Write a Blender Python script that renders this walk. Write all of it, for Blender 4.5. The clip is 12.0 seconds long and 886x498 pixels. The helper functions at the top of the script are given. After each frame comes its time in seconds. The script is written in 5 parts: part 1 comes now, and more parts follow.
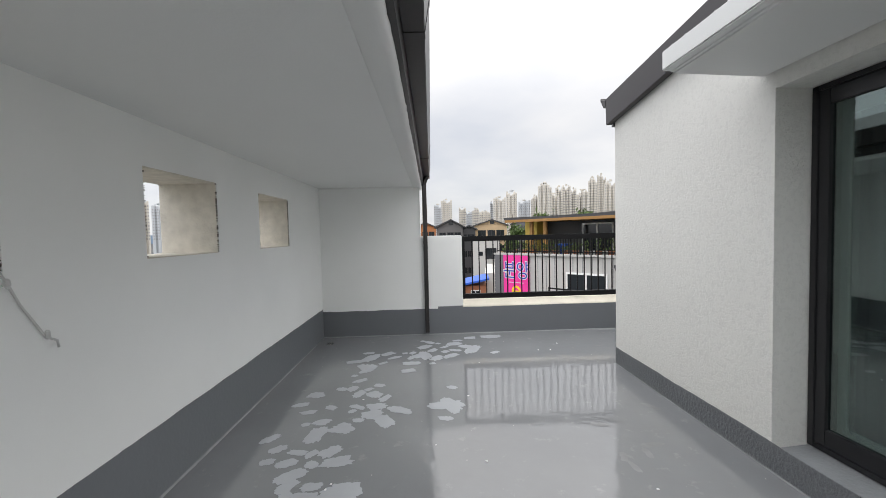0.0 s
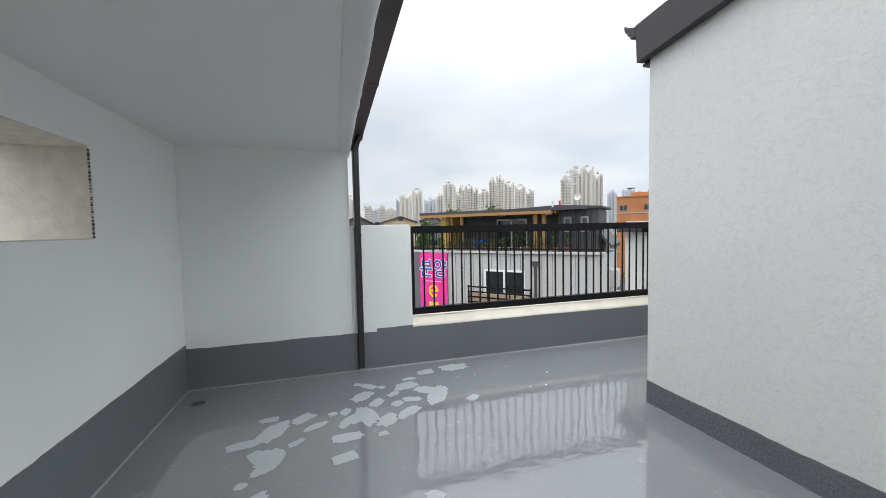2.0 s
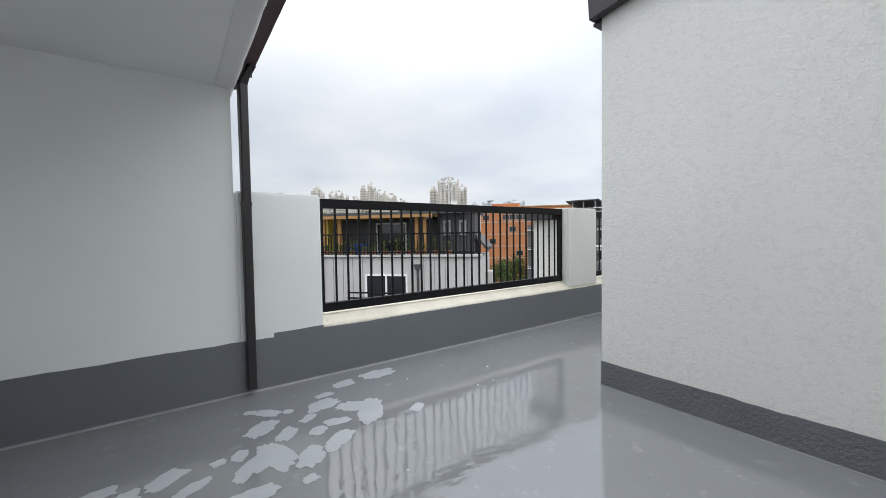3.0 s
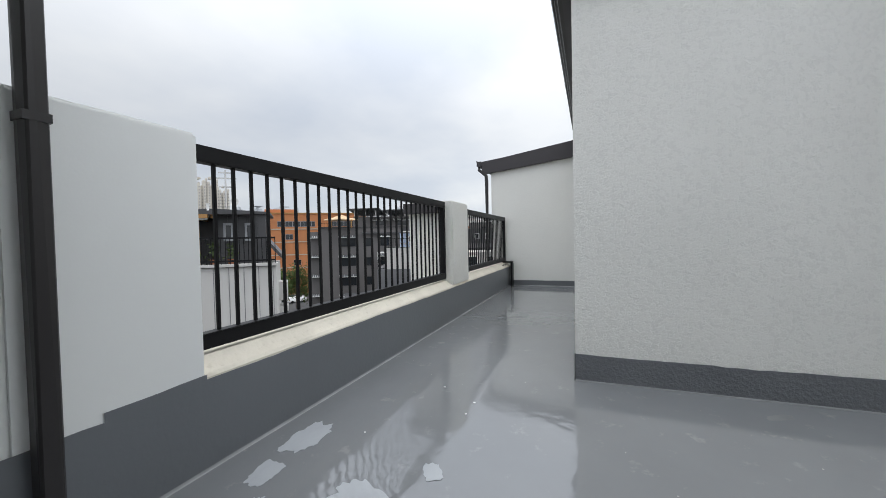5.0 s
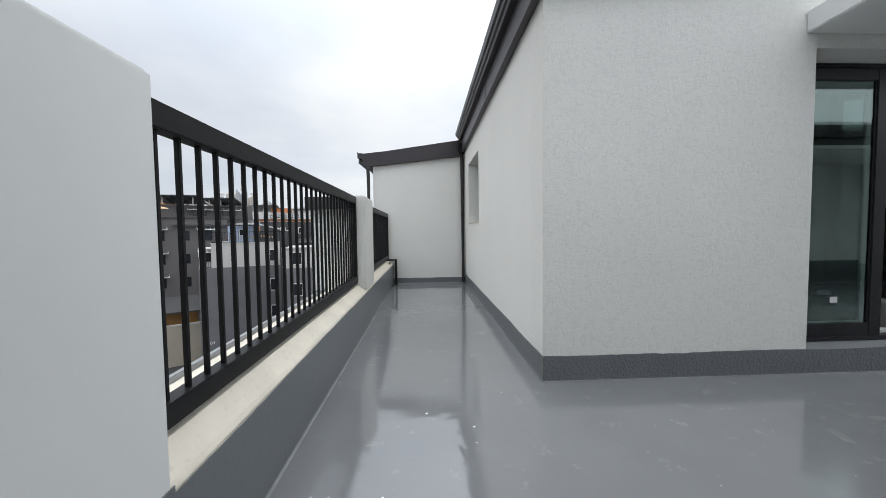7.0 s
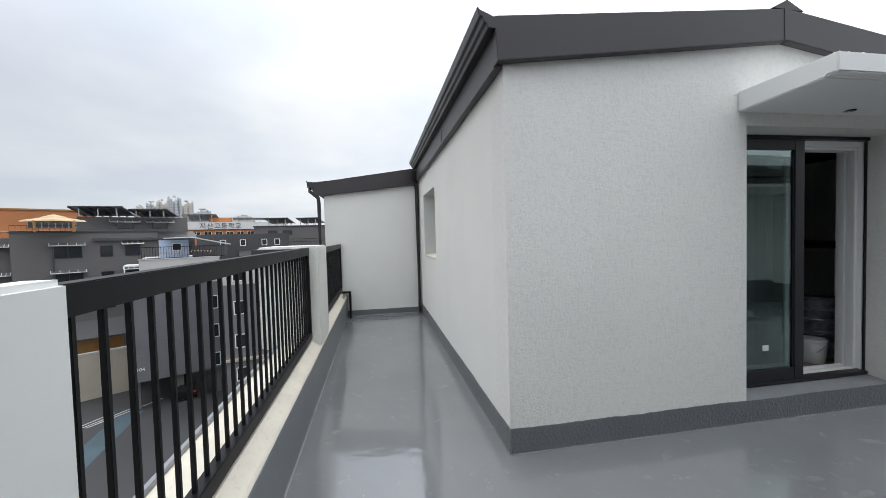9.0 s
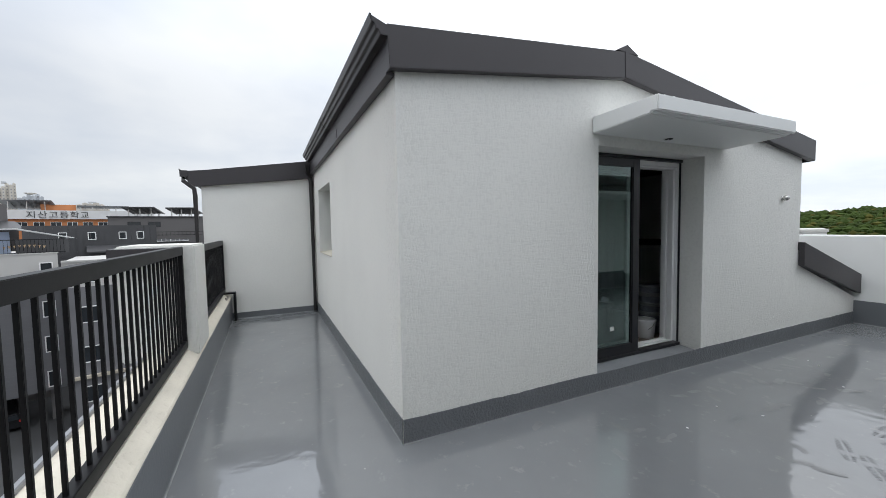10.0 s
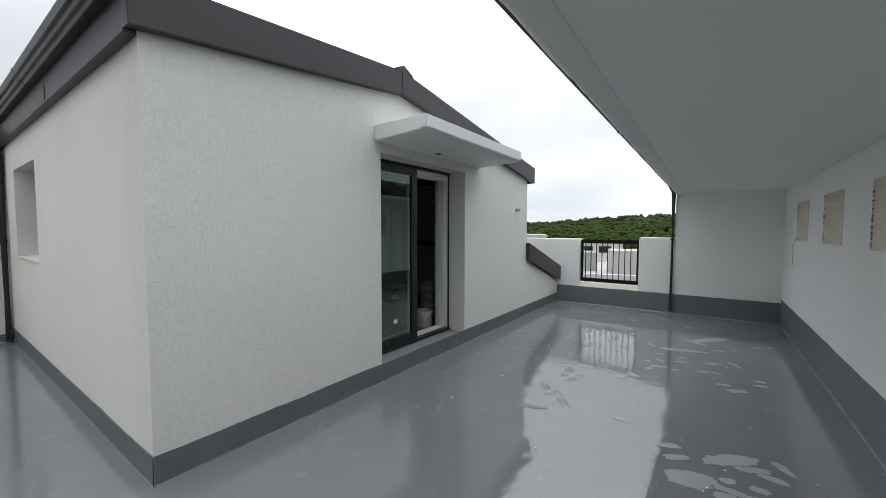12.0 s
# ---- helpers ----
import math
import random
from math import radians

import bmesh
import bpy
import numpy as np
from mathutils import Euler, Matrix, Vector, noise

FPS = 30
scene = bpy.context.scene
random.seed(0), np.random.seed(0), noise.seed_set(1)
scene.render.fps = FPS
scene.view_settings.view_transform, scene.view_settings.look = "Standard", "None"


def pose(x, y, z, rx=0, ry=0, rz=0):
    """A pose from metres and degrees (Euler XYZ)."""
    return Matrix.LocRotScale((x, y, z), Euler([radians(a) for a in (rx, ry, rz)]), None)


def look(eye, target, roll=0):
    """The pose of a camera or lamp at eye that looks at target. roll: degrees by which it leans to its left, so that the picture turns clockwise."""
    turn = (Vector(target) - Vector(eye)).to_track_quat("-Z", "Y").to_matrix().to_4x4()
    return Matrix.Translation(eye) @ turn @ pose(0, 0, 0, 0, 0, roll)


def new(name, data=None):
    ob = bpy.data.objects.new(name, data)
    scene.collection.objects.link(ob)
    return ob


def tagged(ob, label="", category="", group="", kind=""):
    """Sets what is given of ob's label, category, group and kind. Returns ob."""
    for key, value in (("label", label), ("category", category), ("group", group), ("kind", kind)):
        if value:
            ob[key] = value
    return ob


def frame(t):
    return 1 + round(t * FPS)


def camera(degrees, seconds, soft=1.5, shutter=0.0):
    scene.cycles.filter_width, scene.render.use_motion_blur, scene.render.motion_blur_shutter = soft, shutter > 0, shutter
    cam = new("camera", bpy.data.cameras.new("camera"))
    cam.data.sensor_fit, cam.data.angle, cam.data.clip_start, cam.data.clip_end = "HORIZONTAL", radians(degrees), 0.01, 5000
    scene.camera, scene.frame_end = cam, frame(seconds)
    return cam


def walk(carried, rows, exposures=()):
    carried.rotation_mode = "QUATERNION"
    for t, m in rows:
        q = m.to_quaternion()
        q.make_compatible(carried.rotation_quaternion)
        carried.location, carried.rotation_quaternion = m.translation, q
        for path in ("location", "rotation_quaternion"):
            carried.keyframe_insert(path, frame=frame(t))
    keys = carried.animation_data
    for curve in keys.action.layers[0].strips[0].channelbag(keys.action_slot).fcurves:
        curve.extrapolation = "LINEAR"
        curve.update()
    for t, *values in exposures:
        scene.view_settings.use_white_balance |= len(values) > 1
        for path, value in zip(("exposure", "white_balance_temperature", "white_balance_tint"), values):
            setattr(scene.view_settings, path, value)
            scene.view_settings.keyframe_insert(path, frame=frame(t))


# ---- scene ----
cam = camera(99.2, 12.0, soft=0.8)
PATH = [
    (0, (0.161, 1.72, 1.402), (0.225, 3.718, 1.319), -1.4),
    (0.5, (0.031, 2.113, 1.411), (0.156, 4.106, 1.304), -1.4),
    (1, (0.027, 2.527, 1.391), (0.181, 4.519, 1.305), -1.4),
    (1.5, (-0.002, 2.923, 1.383), (0.261, 4.904, 1.314), -1.5),
    (2, (-0.119, 3.339, 1.321), (0.433, 5.259, 1.214), -1.2),
    (2.5, (-0.179, 3.718, 1.158), (0.725, 5.501, 1.092), -0.8),
    (3, (-0.306, 4.083, 1.059), (0.852, 5.712, 0.984), -0.9),
    (5, (-0.475, 5.454, 0.926), (1.386, 6.183, 0.874), -1.2),
    (5.5, (-0.429, 5.753, 0.899), (1.53, 6.143, 0.819), -0.9),
    (6, (-0.399, 6.002, 0.897), (1.593, 6.165, 0.825), -0.7),
    (6.5, (-0.374, 6.221, 0.932), (1.624, 6.245, 0.847), -0.7),
    (8.5, (-0.168, 6.364, 1.317), (1.805, 6.045, 1.235), -1.2),
    (9, (-0.213, 6.361, 1.431), (1.756, 6.016, 1.36), -1.6),
    (9.5, (-0.282, 6.338, 1.461), (1.662, 5.88, 1.363), -1.4),
    (10, (-0.315, 6.339, 1.475), (1.496, 5.497, 1.362), -1.0),
    (10.5, (-0.345, 6.347, 1.473), (1.297, 5.21, 1.365), -0.7),
    (11, (-0.381, 6.33, 1.479), (1.11, 5.002, 1.364), -0.4),
    (11.5, (-0.408, 6.302, 1.469), (0.911, 4.803, 1.352), -0.2),
    (12, (-0.42, 6.288, 1.445), (0.73, 4.656, 1.34), 0.1),
]
walk(cam, [(t, look(eye, target, roll)) for t, eye, target, roll in PATH], [(0.0, 0.49, 6700, 11), (1.0, 0.46, 6550, 10), (2.0, 0.46, 6400, 9), (3.0, 0.36, 6400, 9), (5.0, 0.11, 6370, 9), (9.0, 0.12, 6370, 9), (10.0, 0.02, 6330, 9), (10.5, -0.13, 6330, 9.5), (12.0, -0.12, 6450, 9)])


# ---- world and light ----
world = bpy.data.worlds.new("overcast")
scene.world = world
world.use_nodes = True
wn, wl = world.node_tree.nodes, world.node_tree.links
wn.clear()
sky = wn.new("ShaderNodeTexSky")
sky.sky_type, sky.sun_disc, sky.sun_elevation, sky.sun_rotation = "NISHITA", False, radians(82), radians(45)
sky_gain = wn.new("ShaderNodeVectorMath")
sky_gain.operation = "SCALE"
sky_gain.inputs["Scale"].default_value = 0.1
wl.new(sky.outputs[0], sky_gain.inputs[0])
coord = wn.new("ShaderNodeTexCoord")
split = wn.new("ShaderNodeSeparateXYZ")
wl.new(coord.outputs["Generated"], split.inputs[0])
# cloud deck: direction projected on a flat layer, so that clouds flatten towards the horizon
lift = wn.new("ShaderNodeMath")
lift.operation, lift.inputs[1].default_value = "MAXIMUM", 0.02
wl.new(split.outputs[2], lift.inputs[0])
soften = wn.new("ShaderNodeMath")
soften.operation, soften.inputs[1].default_value = "ADD", 0.22
wl.new(lift.outputs[0], soften.inputs[0])
flat = wn.new("ShaderNodeVectorMath")
flat.operation = "DIVIDE"
wl.new(coord.outputs["Generated"], flat.inputs[0])
wl.new(soften.outputs[0], flat.inputs[1])
clouds = wn.new("ShaderNodeTexNoise")
clouds.inputs["Scale"].default_value, clouds.inputs["Detail"].default_value, clouds.inputs["Roughness"].default_value = 1.1, 5, 0.5
wl.new(flat.outputs[0], clouds.inputs["Vector"])
ramp = wn.new("ShaderNodeValToRGB")
ramp.color_ramp.elements[0].position, ramp.color_ramp.elements[0].color = 0.36, (0.75, 0.79, 0.86, 1)
ramp.color_ramp.elements[1].position, ramp.color_ramp.elements[1].color = 0.68, (0.99, 0.995, 1.0, 1)
wl.new(clouds.outputs[0], ramp.inputs[0])
zen = wn.new("ShaderNodeMapRange")
zen.interpolation_type = "SMOOTHSTEP"
zen.inputs[1].default_value, zen.inputs[2].default_value, zen.inputs[3].default_value, zen.inputs[4].default_value = 0.22, 0.88, 0.97, 2.25
wl.new(split.outputs[2], zen.inputs[0])
deck = wn.new("ShaderNodeVectorMath")
deck.operation = "SCALE"
wl.new(ramp.outputs[0], deck.inputs[0])
# the veiled sun stands in the south: that half of the deck is brighter
tilt = wn.new("ShaderNodeMath")
tilt.operation, tilt.inputs[1].default_value, tilt.inputs[2].default_value = "MULTIPLY_ADD", -0.30, 1.0
wl.new(split.outputs[1], tilt.inputs[0])
glow = wn.new("ShaderNodeMath")
glow.operation = "MULTIPLY"
wl.new(zen.outputs[0], glow.inputs[0])
wl.new(tilt.outputs[0], glow.inputs[1])
wl.new(glow.outputs[0], deck.inputs["Scale"])
blend = wn.new("ShaderNodeMix")
blend.data_type = "RGBA"
blend.inputs[0].default_value = 0.88
wl.new(sky_gain.outputs[0], blend.inputs[6])
wl.new(deck.outputs[0], blend.inputs[7])
back = wn.new("ShaderNodeBackground")
back.inputs[1].default_value = 1.0
out = wn.new("ShaderNodeOutputWorld")
wl.new(blend.outputs[2], back.inputs[0])
wl.new(back.outputs[0], out.inputs[0])
sun = new("sun", bpy.data.lights.new("sun", "SUN"))
sun.data.energy, sun.data.angle, sun.data.color = 1.2, radians(90), (1.0, 0.97, 0.92)
sun.matrix_world = look((3, 3, 30), (0, 0, 0))


# ---- materials ----
def shader(name, colour, rough=0.5, metal=0.0, spec=0.5):
    m = bpy.data.materials.new(name)
    m.use_nodes = True
    b = m.node_tree.nodes["Principled BSDF"]
    b.inputs["Base Color"].default_value = (*colour, 1)
    b.inputs["Roughness"].default_value = rough
    b.inputs["Metallic"].default_value = metal
    b.inputs["Specular IOR Level"].default_value = spec
    return m, m.node_tree.nodes, m.node_tree.links, b


def noise_node(n, l, scale, detail=3.0, rough=0.5, stretch=None):
    c = n.new("ShaderNodeTexCoord")
    t = n.new("ShaderNodeTexNoise")
    t.inputs["Scale"].default_value, t.inputs["Detail"].default_value, t.inputs["Roughness"].default_value = scale, detail, rough
    if stretch:
        s = n.new("ShaderNodeMapping")
        s.inputs["Scale"].default_value = stretch
        l.new(c.outputs["Object"], s.inputs[0])
        l.new(s.outputs[0], t.inputs["Vector"])
    else:
        l.new(c.outputs["Object"], t.inputs["Vector"])
    return t


def ramp_node(n, l, source, stops):
    r = n.new("ShaderNodeValToRGB")
    while len(r.color_ramp.elements) < len(stops):
        r.color_ramp.elements.new(0.5)
    for e, (p, c) in zip(r.color_ramp.elements, stops):
        e.position, e.color = p, (*c, 1)
    l.new(source, r.inputs[0])
    return r


def bump_node(n, l, b, height, strength, distance, under=None):
    u = n.new("ShaderNodeBump")
    u.inputs["Strength"].default_value, u.inputs["Distance"].default_value = strength, distance
    l.new(height, u.inputs["Height"])
    if under:
        l.new(under.outputs[0], u.inputs["Normal"])
    l.new(u.outputs[0], b.inputs["Normal"])
    return u


def tone(c, k):
    return tuple(min(1.0, v * k) for v in c)


def painted(name, colour, rough=0.5, vary=0.06, scale=2.5, grain=60.0, relief=0.002, metal=0.0, spec=0.5):
    """Plain coat with soft stains, fine grain and a little unevenness in gloss."""
    m, n, l, b = shader(name, colour, rough, metal, spec)
    big = noise_node(n, l, scale, 4)
    l.new(ramp_node(n, l, big.outputs[0], [(0.3, tone(colour, 1 - vary)), (0.7, tone(colour, 1 + vary))]).outputs[0], b.inputs["Base Color"])
    gloss = n.new("ShaderNodeMapRange")
    gloss.inputs[3].default_value, gloss.inputs[4].default_value = rough * 0.85, min(1, rough * 1.15)
    l.new(big.outputs[0], gloss.inputs[0])
    l.new(gloss.outputs[0], b.inputs["Roughness"])
    fine = noise_node(n, l, grain, 3)
    bump_node(n, l, b, fine.outputs[0], 0.5, relief)
    return m


def stucco_material(name, relief=1.0):
    """Troweled render: overlapping flat flakes a few centimetres wide with ragged raised edges."""
    base = (0.775, 0.770, 0.732)
    m, n, l, b = shader(name, base, 0.85, 0, 0.25)
    flakes = noise_node(n, l, 36, 5, 0.6)
    second = noise_node(n, l, 57, 5, 0.62, (1.0, 1.0, 1.1))
    low = ramp_node(n, l, flakes.outputs[0], [(0.455, (0, 0, 0)), (0.485, (0.85, 0.85, 0.85)), (0.62, (1, 1, 1))])
    high = ramp_node(n, l, second.outputs[0], [(0.50, (0, 0, 0)), (0.53, (0.9, 0.9, 0.9)), (0.62, (1, 1, 1))])
    fine = noise_node(n, l, 150, 4, 0.7)
    u = bump_node(n, l, b, low.outputs[0], 0.52 * relief, 0.004)
    u = bump_node(n, l, b, high.outputs[0], 0.46 * relief, 0.0032, u)
    bump_node(n, l, b, fine.outputs[0], 0.3, 0.0015, u)
    stain = noise_node(n, l, 1.1, 4)
    soil = ramp_node(n, l, stain.outputs[0], [(0.25, tone(base, 0.95)), (0.6, base)])
    # low ground between raised flakes is coloured slightly darker, scaled by relief
    hollow_tone = n.new("ShaderNodeMix")
    hollow_tone.data_type, hollow_tone.blend_type = "RGBA", "MULTIPLY"
    hollow_tone.inputs[0].default_value = relief
    l.new(soil.outputs[0], hollow_tone.inputs[6])
    l.new(ramp_node(n, l, flakes.outputs[0], [(0.40, (0.955, 0.955, 0.955)), (0.50, (1, 1, 1))]).outputs[0], hollow_tone.inputs[7])
    l.new(hollow_tone.outputs[2], b.inputs["Base Color"])
    return m


def floor_material():
    """Urethane floor coat: glossy grey with dull scuffed areas and a slightly wavy film."""
    base = (0.188, 0.196, 0.203)
    m, n, l, b = shader("floor_coat", base, 0.07, 0, 0.6)
    b.inputs["IOR"].default_value = 1.85
    big = noise_node(n, l, 0.9, 4, 0.55)
    l.new(ramp_node(n, l, big.outputs[0], [(0.32, tone(base, 0.93)), (0.68, tone(base, 1.08))]).outputs[0], b.inputs["Base Color"])
    dull = noise_node(n, l, 2.2, 5, 0.6)
    gloss = n.new("ShaderNodeMapRange")
    gloss.inputs[1].default_value, gloss.inputs[2].default_value, gloss.inputs[3].default_value, gloss.inputs[4].default_value = 0.35, 0.75, 0.025, 0.12
    l.new(dull.outputs[0], gloss.inputs[0])
    l.new(gloss.outputs[0], b.inputs["Roughness"])
    scuff = noise_node(n, l, 7.5, 6, 0.68)
    marks = n.new("ShaderNodeMapRange")
    marks.inputs[1].default_value, marks.inputs[2].default_value, marks.inputs[3].default_value, marks.inputs[4].default_value = 0.60, 0.68, 0.0, 0.16
    l.new(scuff.outputs[0], marks.inputs[0])
    total = n.new("ShaderNodeMath")
    total.operation = "ADD"
    l.new(gloss.outputs[0], total.inputs[0])
    l.new(marks.outputs[0], total.inputs[1])
    l.new(total.outputs[0], b.inputs["Roughness"])
    speck = noise_node(n, l, 38, 1, 0.5)
    dust = n.new("ShaderNodeMix")
    dust.data_type = "RGBA"
    fleck = n.new("ShaderNodeMapRange")
    fleck.inputs[1].default_value, fleck.inputs[2].default_value = 0.80, 0.83
    l.new(speck.outputs[0], fleck.inputs[0])
    film = n.new("ShaderNodeMath")
    film.operation, film.inputs[1].default_value = "MULTIPLY_ADD", 0.9
    l.new(marks.outputs[0], film.inputs[0])
    l.new(fleck.outputs[0], film.inputs[2])
    l.new(film.outputs[0], dust.inputs[0])
    l.new(b.inputs["Base Color"].links[0].from_socket, dust.inputs[6])
    dust.inputs[7].default_value = (0.52, 0.51, 0.48, 1)
    l.new(dust.outputs[2], b.inputs["Base Color"])
    swell = noise_node(n, l, 2.6, 2, 0.4)
    u = bump_node(n, l, b, swell.outputs[0], 0.10, 0.03)
    wave = noise_node(n, l, 11, 3, 0.5)
    u = bump_node(n, l, b, wave.outputs[0], 0.10, 0.016, u)
    fine = noise_node(n, l, 45, 2)
    bump_node(n, l, b, fine.outputs[0], 0.03, 0.002, u)
    return m


def concrete_material(name, base, pits=35.0, rough=0.9):
    m, n, l, b = shader(name, base, rough, 0, 0.2)
    a = noise_node(n, l, 3.0, 5, 0.6)
    s = noise_node(n, l, pits, 4, 0.6)
    mix = n.new("ShaderNodeMix")
    mix.data_type, mix.blend_type = "RGBA", "MULTIPLY"
    mix.inputs[0].default_value = 0.4
    l.new(ramp_node(n, l, a.outputs[0], [(0.3, tone(base, 0.88)), (0.7, tone(base, 1.06))]).outputs[0], mix.inputs[6])
    l.new(ramp_node(n, l, s.outputs[0], [(0.28, (0.72, 0.7, 0.66)), (0.42, (1, 1, 1))]).outputs[0], mix.inputs[7])
    l.new(mix.outputs[2], b.inputs["Base Color"])
    bump_node(n, l, b, s.outputs[0], 0.6, 0.006)
    return m


def glass_material(name, tint, mirror):
    """Window glass: clear through, tinted, with a mirror coat that grows towards grazing angles."""
    m = bpy.data.materials.new(name)
    m.use_nodes = True
    n, l = m.node_tree.nodes, m.node_tree.links
    n.remove(n["Principled BSDF"])
    clear, gloss, mix, fres = n.new("ShaderNodeBsdfTransparent"), n.new("ShaderNodeBsdfGlossy"), n.new("ShaderNodeMixShader"), n.new("ShaderNodeLayerWeight")
    clear.inputs[0].default_value = (*tint, 1)
    gloss.inputs["Color"].default_value, gloss.inputs["Roughness"].default_value = (0.82, 0.95, 0.92, 1), 0.0
    fres.inputs["Blend"].default_value = 0.5
    rise, coat = n.new("ShaderNodeMath"), n.new("ShaderNodeMath")
    rise.operation, rise.inputs[1].default_value = "POWER", 4.0
    coat.operation, coat.inputs[1].default_value, coat.inputs[2].default_value = "MULTIPLY_ADD", 1 - mirror, mirror
    l.new(fres.outputs["Facing"], rise.inputs[0])
    l.new(rise.outputs[0], coat.inputs[0])
    l.new(coat.outputs[0], mix.inputs[0])
    l.new(clear.outputs[0], mix.inputs[1])
    l.new(gloss.outputs[0], mix.inputs[2])
    l.new(mix.outputs[0], n["Material Output"].inputs[0])
    return m


STUCCO = stucco_material("stucco")
STUCCO_FINE = stucco_material("rubbed_stucco", 0.3)
FLOOR = floor_material()
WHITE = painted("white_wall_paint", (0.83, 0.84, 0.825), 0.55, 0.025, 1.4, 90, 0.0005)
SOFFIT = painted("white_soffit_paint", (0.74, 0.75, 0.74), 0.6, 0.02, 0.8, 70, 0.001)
BASE = painted("grey_base_coat", (0.150, 0.160, 0.173), 0.33, 0.04, 1.5, 40, 0.002)
BASE_ROUGH = painted("grey_base_coat_on_stucco", (0.135, 0.143, 0.152), 0.42, 0.08, 3, 55, 0.02)
SILL = concrete_material("cream_cement_sill", (0.70, 0.655, 0.56))
REVEAL = painted("rough_reveal_render", (0.66, 0.625, 0.55), 0.9, 0.10, 14, 42, 0.014)
CEMENT = concrete_material("bare_cement", (0.33, 0.31, 0.28), 40)
METAL = painted("dark_brown_sheet_metal", (0.050, 0.046, 0.049), 0.42, 0.06, 1.5, 20, 0.0005, 0.0, 0.35)
RAIL = painted("black_powder_coat", (0.007, 0.007, 0.008), 0.45, 0.1, 4, 150, 0.0004, 0.0, 0.2)
PIPE = painted("dark_brown_coated_steel", (0.021, 0.0185, 0.0185), 0.38, 0.08, 3, 60, 0.0005)
FLASH = painted("grey_flashing", (0.25, 0.26, 0.275), 0.35, 0.05, 3, 30, 0.0005)
FRAME = painted("black_aluminium", (0.016, 0.016, 0.018), 0.35, 0.08, 4, 120, 0.0003)
PVC = painted("white_pvc", (0.78, 0.78, 0.77), 0.35, 0.02, 3, 60, 0.0003)
GLASS = glass_material("tinted_double_glass", (0.50, 0.58, 0.56), 0.17)
CHROME = painted("brushed_steel", (0.55, 0.54, 0.52), 0.25, 0.05, 8, 80, 0.0004, 1.0)
PATCH = painted("pale_touch_up_paint", (0.375, 0.395, 0.415), 0.2, 0.04, 5, 35, 0.002)
STEP = painted("grey_step_coat", (0.235, 0.245, 0.255), 0.5, 0.1, 6, 60, 0.006)
# paler than the floor coat, to carry the sheen along the floor joint
COVE = painted("pale_coved_edge", (0.25, 0.26, 0.265), 0.25, 0.12, 7, 40, 0.004)
CHIP = painted("dark_chipped_render", (0.11, 0.10, 0.09), 0.9, 0.2, 30, 80, 0.004)
# dark brown-grey colour carries the gloom of the unlit room
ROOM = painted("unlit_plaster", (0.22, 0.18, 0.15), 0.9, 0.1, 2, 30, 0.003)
CABLE = painted("grey_cable_sheath", (0.58, 0.58, 0.57), 0.5, 0.08, 9, 80, 0.0005)


# ---- mesh helpers ----
def bm_box(bm, x0, x1, y0, y1, z0, z1):
    v = [bm.verts.new((x, y, z)) for z in (z0, z1) for y in (y0, y1) for x in (x0, x1)]
    for q in ((0, 2, 3, 1), (4, 5, 7, 6), (0, 1, 5, 4), (2, 6, 7, 3), (0, 4, 6, 2), (1, 3, 7, 5)):
        bm.faces.new([v[i] for i in q])
    return bm


def bm_prism(bm, poly, axis, a, b):
    """Extrudes a flat outline along an axis, from a to b. Outline: (y, z) for x, (x, z) for y, (x, y) for z."""
    place = {"x": lambda p, w: (w, p[0], p[1]), "y": lambda p, w: (p[0], w, p[1]), "z": lambda p, w: (p[0], p[1], w)}[axis]
    lo, hi = [bm.verts.new(place(p, a)) for p in poly], [bm.verts.new(place(p, b)) for p in poly]
    bm.faces.new(lo[::-1])
    bm.faces.new(hi)
    for i in range(len(poly)):
        j = (i + 1) % len(poly)
        bm.faces.new((lo[i], lo[j], hi[j], hi[i]))
    return bm


def bm_ring(bm, centre, side, up, shape):
    return [bm.verts.new(centre + side * a + up * b) for a, b in shape]


def bm_sweep(bm, points, shape):
    """A profile carried along a path, with capped ends."""
    pts = [Vector(p) for p in points]
    rings = []
    for i, p in enumerate(pts):
        d = (pts[min(i + 1, len(pts) - 1)] - pts[max(i - 1, 0)]).normalized()
        side = d.cross(Vector((0, 0, 1)))
        side = side.normalized() if side.length > 1e-3 else Vector((1, 0, 0))
        rings.append(bm_ring(bm, p, side, side.cross(d), shape))
    k = len(shape)
    for a, b in zip(rings, rings[1:]):
        for i in range(k):
            bm.faces.new((a[i], a[(i + 1) % k], b[(i + 1) % k], b[i]))
    bm.faces.new(rings[0][::-1])
    bm.faces.new(rings[-1])
    return bm


def circle(r, n=12):
    return [(r * math.cos(2 * math.pi * i / n), r * math.sin(2 * math.pi * i / n)) for i in range(n)]


def bm_lathe(bm, profile, n=16, at=(0, 0, 0)):
    """Turns a profile of (radius, height) about the z axis."""
    rings = [[bm.verts.new((at[0] + r * math.cos(2 * math.pi * i / n), at[1] + r * math.sin(2 * math.pi * i / n), at[2] + z)) for i in range(n)] for r, z in profile]
    for a, b in zip(rings, rings[1:]):
        for i in range(n):
            bm.faces.new((a[i], a[(i + 1) % n], b[(i + 1) % n], b[i]))
    bm.faces.new(rings[0][::-1])
    bm.faces.new(rings[-1])
    return bm


